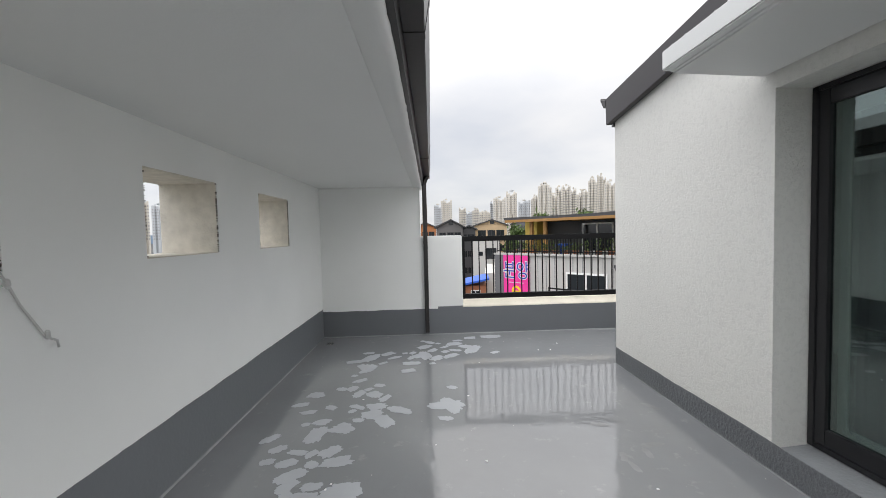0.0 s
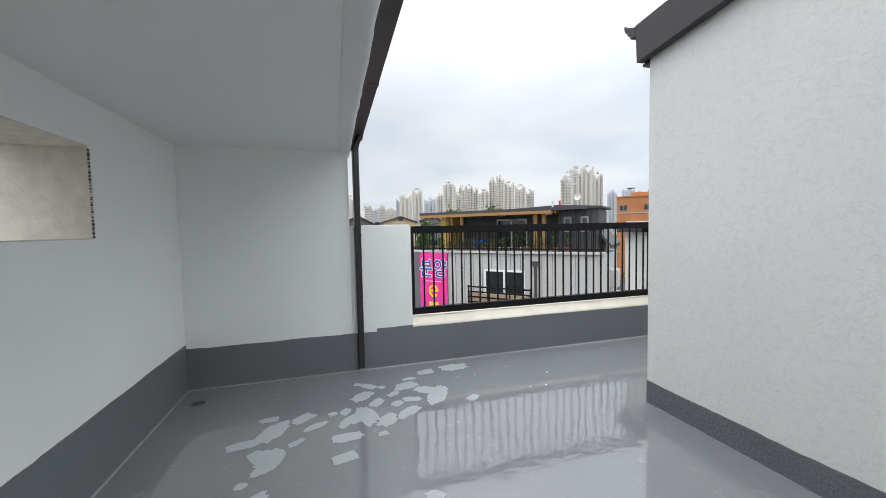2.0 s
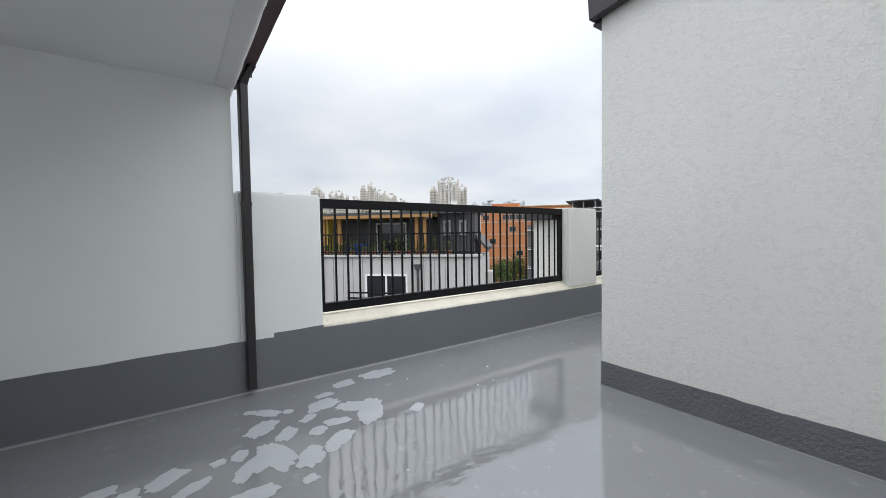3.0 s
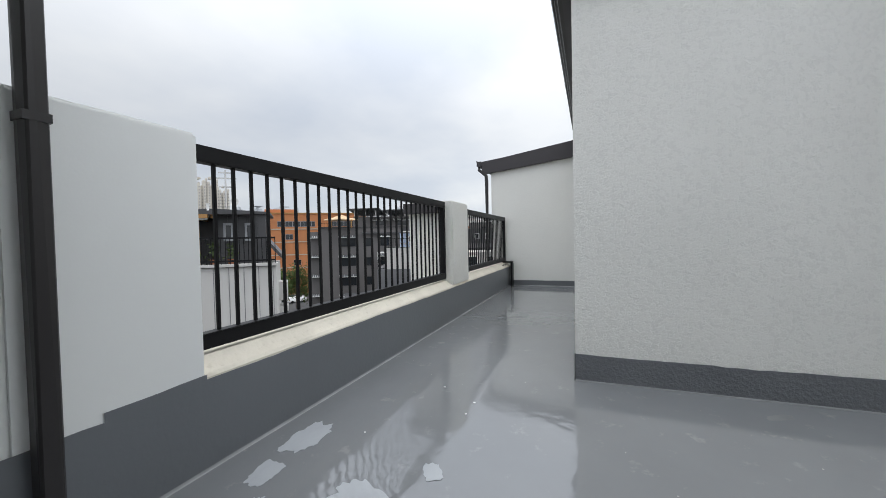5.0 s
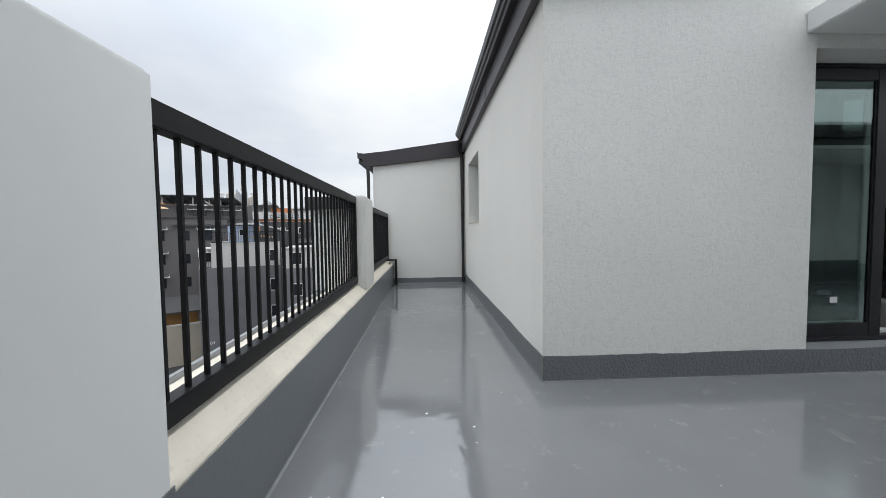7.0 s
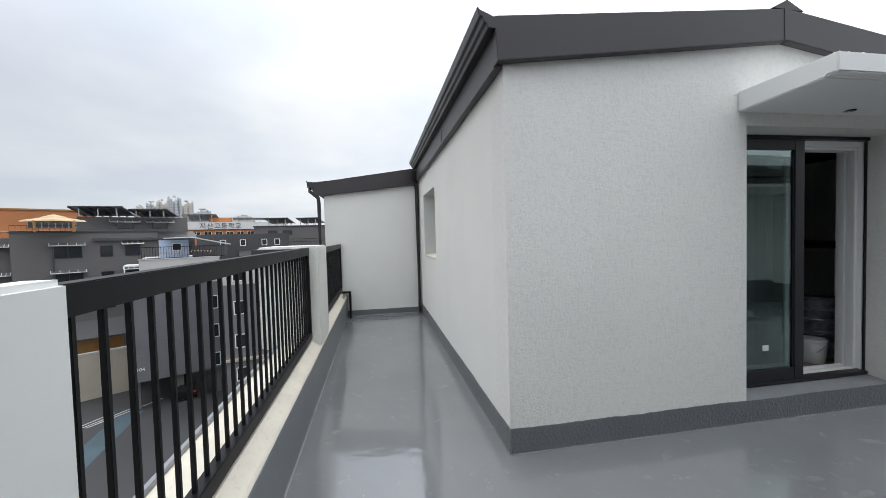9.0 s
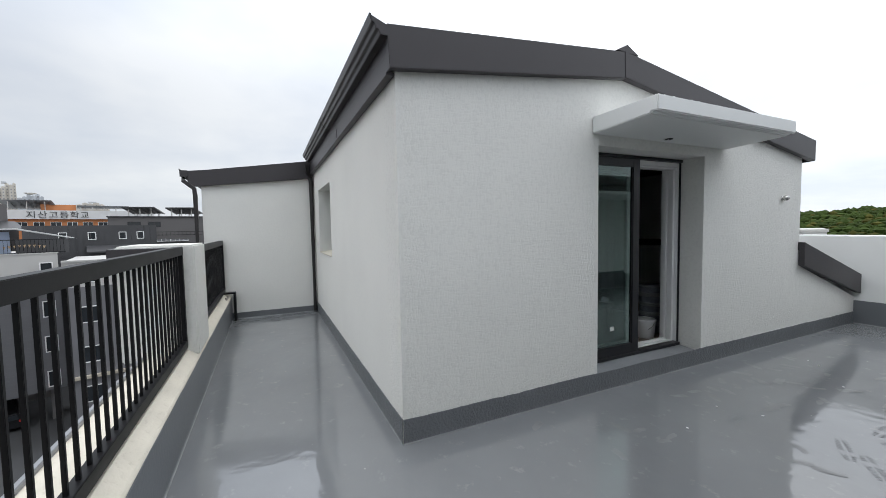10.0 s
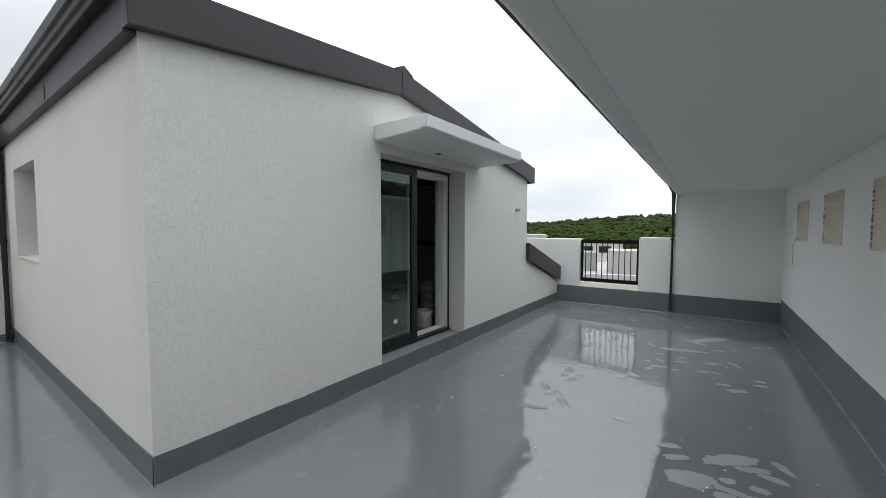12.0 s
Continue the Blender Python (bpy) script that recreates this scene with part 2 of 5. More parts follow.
def bm_open_wall(bm, us, vs, holes, put, w0, w1):
    """A slab on a grid of lines us and vs, cut through at holes (u0, u1, v0, v1); put(u, v, w) gives the place."""
    us, vs = sorted(set(us) | {h[i] for h in holes for i in (0, 1)}), sorted(set(vs) | {h[i] for h in holes for i in (2, 3)})
    def solid(i, j):
        if not (0 <= i < len(us) - 1 and 0 <= j < len(vs) - 1):
            return False
        u, v = (us[i] + us[i + 1]) / 2, (vs[j] + vs[j + 1]) / 2
        return not any(h[0] < u < h[1] and h[2] < v < h[3] for h in holes)
    made = {}
    def vert(i, j, w):
        if (i, j, w) not in made:
            made[i, j, w] = bm.verts.new(put(us[i], vs[j], w))
        return made[i, j, w]
    for i in range(len(us) - 1):
        for j in range(len(vs) - 1):
            if not solid(i, j):
                continue
            for w in (w0, w1):
                bm.faces.new([vert(a, c, w) for a, c in ((i, j), (i + 1, j), (i + 1, j + 1), (i, j + 1))])
            for di, dj, e in ((-1, 0, ((i, j), (i, j + 1))), (1, 0, ((i + 1, j), (i + 1, j + 1))), (0, -1, ((i, j), (i + 1, j))), (0, 1, ((i, j + 1), (i + 1, j + 1)))):
                if not solid(i + di, j + dj):
                    bm.faces.new([vert(*e[0], w0), vert(*e[1], w0), vert(*e[1], w1), vert(*e[0], w1)])
    return bm


def link(name, bm, material, bevel=0.0, smooth=False):
    bmesh.ops.recalc_face_normals(bm, faces=bm.faces)
    if bevel:
        edges = [e for e in bm.edges if len(e.link_faces) == 2 and e.calc_face_angle(0) > 0.5]
        bmesh.ops.bevel(bm, geom=edges, offset=bevel, segments=2, affect="EDGES", clamp_overlap=True)
    me = bpy.data.meshes.new(name)
    bm.to_mesh(me)
    bm.free()
    if smooth:
        me.polygons.foreach_set("use_smooth", [True] * len(me.polygons))
        me.update()
    for mat in material if isinstance(material, (list, tuple)) else [material]:
        me.materials.append(mat)
    return new(name, me)


def part(name, bm, material, parent, label="", bevel=0.0, smooth=False):
    ob = link(name, bm, material, bevel, smooth)
    ob.parent = parent
    if parent.type == "EMPTY" or parent.location.length:
        ob.matrix_parent_inverse = parent.matrix_world.inverted()
    return tagged(ob, label)


def holder(name, place, label, category, group="", kind=""):
    ob = new(name)
    ob.location = place
    ob.empty_display_size = 0.1
    bpy.context.view_layer.update()
    return tagged(ob, label, category, group, kind)


def structure(name, bm, material, label, category, bevel=0.0, smooth=False):
    return tagged(link(name, bm, material, bevel, smooth), label, category, kind="structure")


def box(*a):
    return bm_box(bmesh.new(), *a)


def prism(*a):
    return bm_prism(bmesh.new(), *a)


def sweep(*a):
    return bm_sweep(bmesh.new(), *a)


def lathe(*a, **k):
    return bm_lathe(bmesh.new(), *a, **k)


# ---- terrace: plan in metres ----
XW = -1.345          # west wall
XE = 2.068           # house front
YN, YS = 6.92, -1.27 # parapets
YA = 5.552           # alley wall of the house
XF = 6.85            # wall that ends the alley
ZC = 2.045           # soffit
TOP = 1.371           # parapet piers

bm = bmesh.new()
bm_box(bm, XW - 0.4, 9.4, YS - 0.35, YN + 0.4, -0.3, 0.0)
structure("floor", bm, FLOOR, "glossy grey coated rooftop floor with pale patches", "floor")

# west wall with five square openings
HOLES = [(y, y + 0.675, 1.31, 1.792) for y in (5.11, 3.775, 2.41, 1.04, -0.33)]
bm = bm_open_wall(bmesh.new(), [YS - 0.35, YN + 0.4], [0.0, ZC + 0.25], HOLES, lambda u, v, w: (w, u, v), XW, XW - 0.4)
west = structure("wall_west", bm, [WHITE, REVEAL], "smooth white painted wall with square openings", "wall", 0.006)
for p in west.data.polygons:
    c = p.center
    if XW - 0.395 < c.x < XW - 0.005 and any(h[0] - 0.02 < c.y < h[1] + 0.02 and h[2] - 0.02 < c.z < h[3] + 0.02 for h in HOLES):
        p.material_index = 1

# end walls under the soffit
structure("wall_north", box(XW, 0.02, YN, YN + 0.4, 0.0, ZC + 0.2), WHITE, "smooth white painted end wall under the soffit", "wall")
structure("wall_south", box(XW, 0.05, YS - 0.35, YS, 0.0, ZC + 0.2), WHITE, "smooth white painted end wall under the soffit", "wall")
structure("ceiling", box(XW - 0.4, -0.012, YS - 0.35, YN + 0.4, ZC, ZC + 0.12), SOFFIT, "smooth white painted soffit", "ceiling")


def sill_profile(y_in, y_out, up):
    s = 1 if y_out > y_in else -1
    return [(y_in, 0.0), (y_in, up - 0.015), (y_in + s * 0.012, up), (y_in + s * 0.085, up + 0.055), (y_in + s * 0.3, up + 0.045), (y_out, up + 0.01), (y_out, 0.0)]


structure("parapet_north", prism(sill_profile(YN, YN + 0.4, 0.395), "x", 0.59, XF), SILL, "low parapet with a worn cream cement top", "parapet")
structure("parapet_north_flashing", box(0.59, XF, YN + 0.4, YN + 0.43, -0.1, 0.43), FLASH, "grey sheet metal flashing along the parapet edge", "flashing", 0.004)
structure("pier_1", box(0.022, 0.59, YN, YN + 0.078, 0.0, TOP), WHITE, "white painted parapet pier beside the railing", "pier", 0.012)
structure("parapet_north_end", box(0.022, 0.588, YN + 0.08, YN + 0.4, 0.0, 0.44), SILL, "low parapet end behind the white pier", "parapet")
pier = structure("pier_2", box(3.572, 4.165, YN, YN + 0.55, 0.39, TOP - 0.005), [STUCCO], "white stucco parapet pier between two railings", "pier", 0.014)

structure("parapet_south", prism(sill_profile(YS, YS - 0.35, 0.345), "x", 0.60, 1.64), SILL, "low parapet with a worn cream cement top", "parapet")
structure("pier_3", box(0.052, 0.60, YS - 0.35, YS, 0.0, 1.30), WHITE, "white painted parapet pier beside the railing", "pier", 0.014)
structure("pier_4", box(1.64, 3.6, YS - 0.35, YS, 0.0, 1.26), WHITE, "white painted parapet pier beside the railing", "pier", 0.014)


part("cap_flashing", box(3.468, 3.572, YN + 0.16, YN + 0.57, 1.228, 1.345), METAL, pier, "dark sheet metal cap round the outer side", 0.003)
part("cap_flashing", box(3.574, 4.165, YN + 0.552, YN + 0.60, 1.228, 1.345), METAL, pier, "dark sheet metal cap round the outer side", 0.003)


def band(name, start, end, height, inward, lift=0.004, material=BASE, cove=0.013):
    """Painted base band along a wall, with an uneven brushed top edge and a cove at the floor."""
    a, b, n = Vector((*start, 0)), Vector((*end, 0)), Vector((*inward, 0))
    count = max(2, int((b - a).length / 0.05))
    bm = bmesh.new()
    cols = []
    for i in range(count + 1):
        p = a.lerp(b, i / count)
        t = height + noise.noise(p * 3.1) * 0.006 + noise.noise(p * 14) * 0.004
        cols.append([bm.verts.new(q) for q in (p + n * cove, p + n * (cove * 0.35 + lift) + Vector((0, 0, cove * 0.35)), p + n * lift + Vector((0, 0, cove)), p + n * lift + Vector((0, 0, t)), p + Vector((0, 0, t)))])
        cols[-1][0].co.z = 0.0015
    for c, d in zip(cols, cols[1:]):
        for i in range(4):
            bm.faces.new((c[i], d[i], d[i + 1], c[i + 1])).material_index = 1 if i < 2 else 0
    return structure(name, bm, [material, COVE], "dark grey coated base band with a brushed edge", "baseboard")


band("baseboard_west", (XW, YS), (XW, YN), 0.395, (1, 0))
band("baseboard_north", (XW, YN), (0.24, YN), 0.360, (0, -1))
band("baseboard_north_step", (0.24, YN), (0.59, YN), 0.392, (0, -1))
band("baseboard_north_parapet", (0.59, YN), (XF, YN), 0.372, (0, -1))
band("baseboard_south", (XW, YS), (XE, YS), 0.335, (0, 1))
band("baseboard_house", (XE, YS), (XE, YA), 0.172, (-1, 0), 0.006, BASE_ROUGH, 0.010)
band("baseboard_alley", (XE, YA), (XF, YA), 0.172, (0, 1), 0.006, BASE_ROUGH, 0.010)
band("baseboard_alley_end", (XF, YA), (XF, YN), 0.105, (-1, 0), 0.006, BASE_ROUGH, 0.010)

# ---- house on the terrace ----
DY0, DY1, DZ0, DZ1 = 2.285, 3.755, 0.155, 2.15
W = XE + 0.27
bm = bm_prism(bmesh.new(), [(-1.9, 0), (DY0, 0), (DY0, DZ1), (DY1, DZ1), (DY1, 0), (YA, 0), (YA, 2.56), (3.5, 2.80), (0.335, 2.34), (0.335, 0.93), (-1.9, 0.17)], "x", XE, W)
structure("wall_house_front", bm, STUCCO, "white troweled stucco gable wall with a recessed door", "wall")
bm = bm_open_wall(bmesh.new(), [W, XF + 0.25], [0.0, 2.58], [(4.968, 6.2, 1.115, 2.118)], lambda u, v, w: (u, w, v), YA, YA - 0.3)
structure("wall_alley", bm, STUCCO_FINE, "white rubbed stucco side wall with a window", "wall")
structure("wall_house_south", box(W, 9.2, 0.10, 0.335, 0.0, 2.3), STUCCO, "white stucco wall", "wall")
structure("wall_house_back", box(9.2, 9.4, 0.1, 7.2, 0.0, 2.6), STUCCO, "white stucco wall", "wall")
bm = bm_prism(bmesh.new(), [(YA, 0), (7.27, 0), (7.27, 2.22), (YA, 2.42)], "x", XF, XF + 0.25)
structure("wall_alley_end", bm, STUCCO_FINE, "white troweled stucco wall closing the alley", "wall")
structure("wall_wing_north", box(XF + 0.25, 9.2, 7.02, 7.27, -9, 2.2), STUCCO, "white stucco wall", "wall")
# room surfaces take the darkened plaster colour, gloom included
structure("wall_room", box(5.2, 5.3, 0.34, YA - 0.3, 0.13, 2.28), ROOM, "unfinished inner wall, coloured dark for the unlit room", "wall")
structure("floor_room", box(W, 5.2, 0.335, YA - 0.3, 0.0, 0.13), ROOM, "bare floor, coloured dark for the unlit room", "floor")

# roof of the house
bm = bm_prism(bmesh.new(), [(5.60, 2.58), (5.62, 2.735), (3.5, 2.935), (0.18, 2.46), (0.18, 2.3), (3.5, 2.78)], "x", 2.06, 9.5)
roof = structure("roof", bm, METAL, "dark brown low pitched metal roof", "roof")
bm = bm_prism(bmesh.new(), [(5.605, 2.475), (5.62, 2.742), (3.5, 2.942), (3.495, 2.722)], "x", 2.0, 2.06)
bm_prism(bm, [(3.495, 2.722), (3.5, 2.942), (0.175, 2.465), (0.18, 2.215)], "x", 2.0, 2.06)
part("gable_fascia", bm, METAL, roof, "", 0.004)
bm = bm_prism(bmesh.new(), [(3.62, 2.94), (3.5, 3.0), (3.36, 2.93)], "x", 2.0, 9.4)
part("ridge_cap", bm, METAL, roof)
part("eave_fascia", box(2.062, XF, 5.57, 5.603, 2.478, 2.733), METAL, roof, "", 0.003)
part("eave_lip", box(2.062, XF, 5.556, 5.612, 2.455, 2.475), METAL, roof, "", 0.002)
part("fascia_joint", bm_prism(bmesh.new(), [(3.52, 2.724), (3.525, 2.938), (3.475, 2.938), (3.47, 2.724)], "x", 1.996, 2.0), METAL, roof)
part("fascia_joint", box(4.0, 4.04, 5.605, 5.608, 2.48, 2.73), METAL, roof)
part("south_fascia", box(2.06, 9.4, 0.155, 0.18, 2.215, 2.46), METAL, roof)
bm = bm_prism(bmesh.new(), [(0.36, 0.93), (0.36, 1.22), (-1.40, 0.675), (-1.40, 0.405)], "x", 2.0, 2.06)
bm_prism(bm, [(0.36, 1.12), (0.36, 1.22), (-1.40, 0.675), (-1.40, 0.575)], "x", 2.06, 9.0)
structure("roof_lower", bm, METAL, "dark metal edge of the lower sloping roof", "roof", 0.004)
bm = bm_prism(bmesh.new(), [(5.62, 2.62), (5.62, 2.70), (7.48, 2.43), (7.48, 2.35)], "x", XF, 9.5)
wing = structure("roof_wing", bm, METAL, "dark metal roof over the rear wing", "roof")
part("wing_fascia", bm_prism(bmesh.new(), [(5.60, 2.385), (5.60, 2.635), (7.44, 2.435), (7.44, 2.185)], "x", XF - 0.07, XF), METAL, wing, "", 0.004)

# soffit edge over the terrace
bm, rows = bmesh.new(), []
for i in range(160):
    y = YS - 0.3 + (YN - YS + 0.6) * i / 159
    w = noise.noise(Vector((y * 2.3, 0, 1))) * 0.005 + noise.noise(Vector((y * 17, 0, 4))) * 0.004
    rows.append([bm.verts.new(q) for q in ((-0.066, y, ZC - 0.001), (-0.058, y, ZC - 0.008), (0.006, y, ZC - 0.010 + w), (0.022 + w, y, ZC - 0.016 + w), (0.046 + w, y, ZC - 0.004 - w), (0.050 + w, y, ZC + 0.035))])
for a, b in zip(rows, rows[1:]):
    for k in range(5):
        bm.faces.new((a[k], b[k], b[k + 1], a[k + 1]))
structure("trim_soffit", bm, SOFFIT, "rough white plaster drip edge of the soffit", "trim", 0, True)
eave = structure("roof_canopy", bm_prism(bmesh.new(), [(0.0, ZC + 0.03), (0.072, ZC + 0.03), (0.082, 2.34), (-1.75, 2.9), (-1.75, 2.2), (0.0, 2.17)], "y", YS - 0.4, YN + 0.12), PIPE, "dark metal roof with a sloping fascia over the terrace", "roof")


def gutter(name, shape, axis, a, b, label, cap=None):
    g = holder(name, (a if axis == "x" else shape[0][0], shape[0][0] if axis == "x" else a, shape[0][1]), label, "gutter")
    part("trough", bm_prism(bmesh.new(), shape, axis, a, b), PIPE, g, "", 0.003)
    lo, hi = min(p[0] for p in shape), max(p[0] for p in shape)
    zl, zh = min(p[1] for p in shape), max(p[1] for p in shape)
    for s in (a, b - 0.004):
        if cap:
            part("end_cap", bm_prism(bmesh.new(), cap, axis, s - 0.003, s + 0.006), METAL, g)
            continue
        part("end_cap", box(s - 0.003, s + 0.006, lo, hi - 0.012, zl, zh - 0.02) if axis == "x" else box(lo, hi - 0.012, s - 0.003, s + 0.006, zl, zh - 0.02), METAL, g)
    for s in np.arange(a + 2.4, b, 2.4):
        part("joint_sleeve", bm_prism(bmesh.new(), [(p + (0.0025 if p > (lo + hi) / 2 else 0), q - (0.0025 if q < (zl + zh) / 2 else 0)) for p, q in shape], axis, s, s + 0.05), PIPE, g)
    return g


gutter("gutter", [(0.074, 2.165), (0.158, 2.165), (0.180, 2.30), (0.168, 2.30), (0.150, 2.178), (0.074, 2.178)], "y", YS - 0.35, YN + 0.08, "dark brown metal gutter along the soffit edge")
gutter("gutter", [(5.61, 2.665), (5.662, 2.665), (5.672, 2.695), (5.688, 2.698), (5.698, 2.730), (5.714, 2.733), (5.728, 2.785), (5.718, 2.785), (5.704, 2.742), (5.688, 2.738), (5.676, 2.706), (5.61, 2.690)], "x", 2.0, XF - 0.1, "dark stepped metal gutter along the eave", cap=[(5.612, 2.667), (5.660, 2.667), (5.670, 2.697), (5.686, 2.700), (5.696, 2.732), (5.712, 2.735), (5.722, 2.772), (5.612, 2.728)])


def downpipe(name, points, label, w=0.032):
    d = holder(name, points[-1], label, "downpipe")
    shape = [(-w, -w + 0.006), (-w + 0.006, -w), (w - 0.006, -w), (w, -w + 0.006), (w, w - 0.006), (w - 0.006, w), (-w + 0.006, w), (-w, w - 0.006)]
    part("pipe", sweep(points, shape), PIPE, d)
    x, y, z = points[-1]
    for h in (1.27,):
        if h < points[-2][2]:
            part("clamp", box(x - w - 0.004, x + w + 0.004, y - w - 0.004, y + w + 0.004, h, h + 0.025), PIPE, d)
    return d


downpipe("downpipe", [(0.13, 6.80, 2.24), (0.128, 6.80, 2.17), (0.096, 6.845, 2.11), (0.088, 6.878, 2.06), (0.088, 6.878, 0.045)], "dark brown square downpipe standing before the end wall", 0.027)
downpipe("downpipe", [(0.13, -1.13, 2.24), (0.128, -1.13, 2.17), (0.095, -1.19, 2.11), (0.085, -1.225, 2.06), (0.085, -1.225, 0.045)], "dark brown square downpipe standing before the end wall", 0.027)
downpipe("downpipe", [(6.77, 5.67, 2.62), (6.77, 5.66, 2.50), (6.79, 5.61, 2.40), (6.80, 5.60, 2.28), (6.80, 5.60, 0.02)], "dark square downpipe in the alley corner", 0.028)
downpipe("downpipe", [(6.80, 7.50, 2.38), (6.80, 7.50, 2.28), (6.80, 7.36, 2.16), (6.80, 7.35, 2.05), (6.80, 7.35, -3.0)], "dark round-cornered downpipe outside the parapet", 0.03)
gutter("gutter", [(7.44, 2.34), (7.52, 2.34), (7.55, 2.46), (7.535, 2.46), (7.51, 2.355), (7.44, 2.355)], "x", XF - 0.08, 9.4, "dark metal gutter on the rear wing")


def railing(x0, x1, y, z0, z1, first, step, label):
    r = holder("railing", ((x0 + x1) / 2, y, z0), label, "railing")
    part("top_rail", box(x0, x1, y - 0.028, y + 0.028, z1 - 0.072, z1), RAIL, r, "", 0.003)
    part("bottom_rail", box(x0, x1, y - 0.028, y + 0.028, z0, z0 + 0.068), RAIL, r, "", 0.003)
    for a in (x0, x1 - 0.04):
        part("post", box(a, a + 0.04, y - 0.026, y + 0.026, z0 + 0.068, z1 - 0.072), RAIL, r, "", 0.002)
    me = None
    for x in np.arange(first, x1 - 0.06, step):
        if me is None:
            b = part("baluster", box(-0.0075, 0.0075, -0.0075, 0.0075, z0 + 0.066, z1 - 0.07), RAIL, r, "", 0.0015)
            me = b.data
            b.location = (x, y, 0)
        else:
            b = new("baluster", me)
            b.parent, b.matrix_parent_inverse, b.location = r, r.matrix_world.inverted(), (x, y, 0)
    return r


railing(0.595, 3.568, 7.03, 0.470, 1.352, 0.738, 0.1005, "black powder-coated steel railing with square balusters on the parapet")
railing(4.17, XF - 0.01, 7.03, 0.475, 1.325, 4.30, 0.1005, "black powder-coated steel railing beside the rear wing wall")
railing(0.605, 1.635, YS - 0.12, 0.43, 1.25, 0.745, 0.1005, "short black powder-coated steel railing in the parapet gap")

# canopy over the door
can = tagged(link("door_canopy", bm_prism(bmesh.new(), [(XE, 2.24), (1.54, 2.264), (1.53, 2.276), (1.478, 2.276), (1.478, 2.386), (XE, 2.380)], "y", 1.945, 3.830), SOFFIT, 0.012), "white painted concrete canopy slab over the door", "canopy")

# ---- door, lamp and small things of the terrace ----
# small black disc stands for the hole that the wires leave
part("wire_hole", lathe([(0.03, 0), (0.032, 0.006), (0.012, 0.012)], 12, at=(1.96, 3.0, 2.237)), RAIL, can, "small dark fixture at the wire hole")
part("loose_wire", sweep([(1.96, 3.0, 2.25), (1.955, 3.02, 2.23), (1.96, 3.045, 2.227), (1.972, 3.06, 2.233)], circle(0.004, 6)), CABLE, can, "loose wire ends")

bm = bmesh.new()
for i in range(70):
    along = i < 46
    x = 1.484 + random.uniform(0, 0.012) if along else random.uniform(1.484, XE - 0.03)
    y = random.uniform(1.96, 3.81) if along else 3.82 - random.uniform(0, 0.012)
    r = random.uniform(0.002, 0.0065)
    bm_lathe(bm, [(r, 0.0), (r * 0.9, r * 0.6), (r * 0.4, r)], 6, at=(x, y, 2.384 - 0.010 * (x - 1.478)))
tagged(part("mortar_splash", bm, SOFFIT, can, "rough mortar splashes along the top edge"), kind="stuff")

structure("trim_recess", bm_prism(bmesh.new(), [(XE - 0.004, 0.0), (XE - 0.004, 0.138), (XE + 0.27, 0.158), (XE + 0.27, 0.0)], "y", DY0 + 0.002, DY1 - 0.002), STEP, "grey coated threshold step of the door recess", "threshold", 0.006)
door = holder("door_1", (2.31, 3.0, 0.156), "black framed sliding glass door standing half open", "door", kind="structure")
F0, F1, FZ0, FZ1 = DY0 + 0.004, DY1 - 0.004, 0.158, DZ1 - 0.004
bm = bmesh.new()
for b in ((F0, F0 + 0.02, FZ0, FZ1), (F1 - 0.035, F1, FZ0, FZ1), (F0 + 0.02, F1 - 0.035, FZ0, FZ0 + 0.03), (F0 + 0.02, F1 - 0.035, FZ1 - 0.028, FZ1)):
    bm_box(bm, 2.30 if b[1] < F0 + 0.03 else 2.27, 2.314 if b[1] < F0 + 0.03 else 2.345, *b)
part("outer_frame", bm, FRAME, door, "", 0.003)
S0, S1 = 2.962, F1 - 0.03
bm = bmesh.new()
for b in ((S0, S0 + 0.092, FZ0 + 0.03, FZ1 - 0.03), (S1 - 0.06, S1, FZ0 + 0.03, FZ1 - 0.03), (S0 + 0.092, S1 - 0.06, FZ0 + 0.03, FZ0 + 0.125), (S0 + 0.092, S1 - 0.06, FZ1 - 0.110, FZ1 - 0.03)):
    bm_box(bm, 2.278, 2.318, *b)
sash = part("sliding_sash", bm, FRAME, door, "black aluminium sash", 0.003)
pane = part("pane", box(2.295, 2.301, S0 + 0.088, S1 - 0.055, FZ0 + 0.11, FZ1 - 0.11), GLASS, sash, "greenish window glass")
pane.visible_shadow = False
part("sticker", box(2.291, 2.294, 3.29, 3.345, 0.435, 0.478), PVC, sash, "small white paper sticker")
part("gasket", box(2.287, 2.293, S0 + 0.088, S0 + 0.102, FZ0 + 0.115, FZ1 - 0.115), FRAME, sash)
bm = bmesh.new()
for i, (a, b, h) in enumerate(((2.318, 2.352, 0.028), (2.352, 2.388, 0.052), (2.388, 2.424, 0.030), (2.424, 2.460, 0.054), (2.460, 2.50, 0.034))):
    bm_box(bm, a, b, F0 + 0.005, F0 + h, FZ0, FZ1 - 0.02)
    bm_box(bm, a, b, F0 + h, F1, FZ0, FZ0 + 0.022 + 0.018 * (i % 2))
    bm_box(bm, a, b, F0 + h, F1, FZ1 - 0.07 - 0.02 * (i % 2), FZ1 - 0.02)
part("inner_frame", bm, PVC, door, "white plastic inner frame with tracks", 0.003)
bm = bmesh.new()
for b in ((2.90, 2.945, FZ0 + 0.04, FZ1 - 0.09), (F1 - 0.05, F1 - 0.006, FZ0 + 0.04, FZ1 - 0.09), (2.945, F1 - 0.05, FZ0 + 0.04, FZ0 + 0.10), (2.945, F1 - 0.05, FZ1 - 0.15, FZ1 - 0.09)):
    bm_box(bm, 2.437, 2.468, *b)
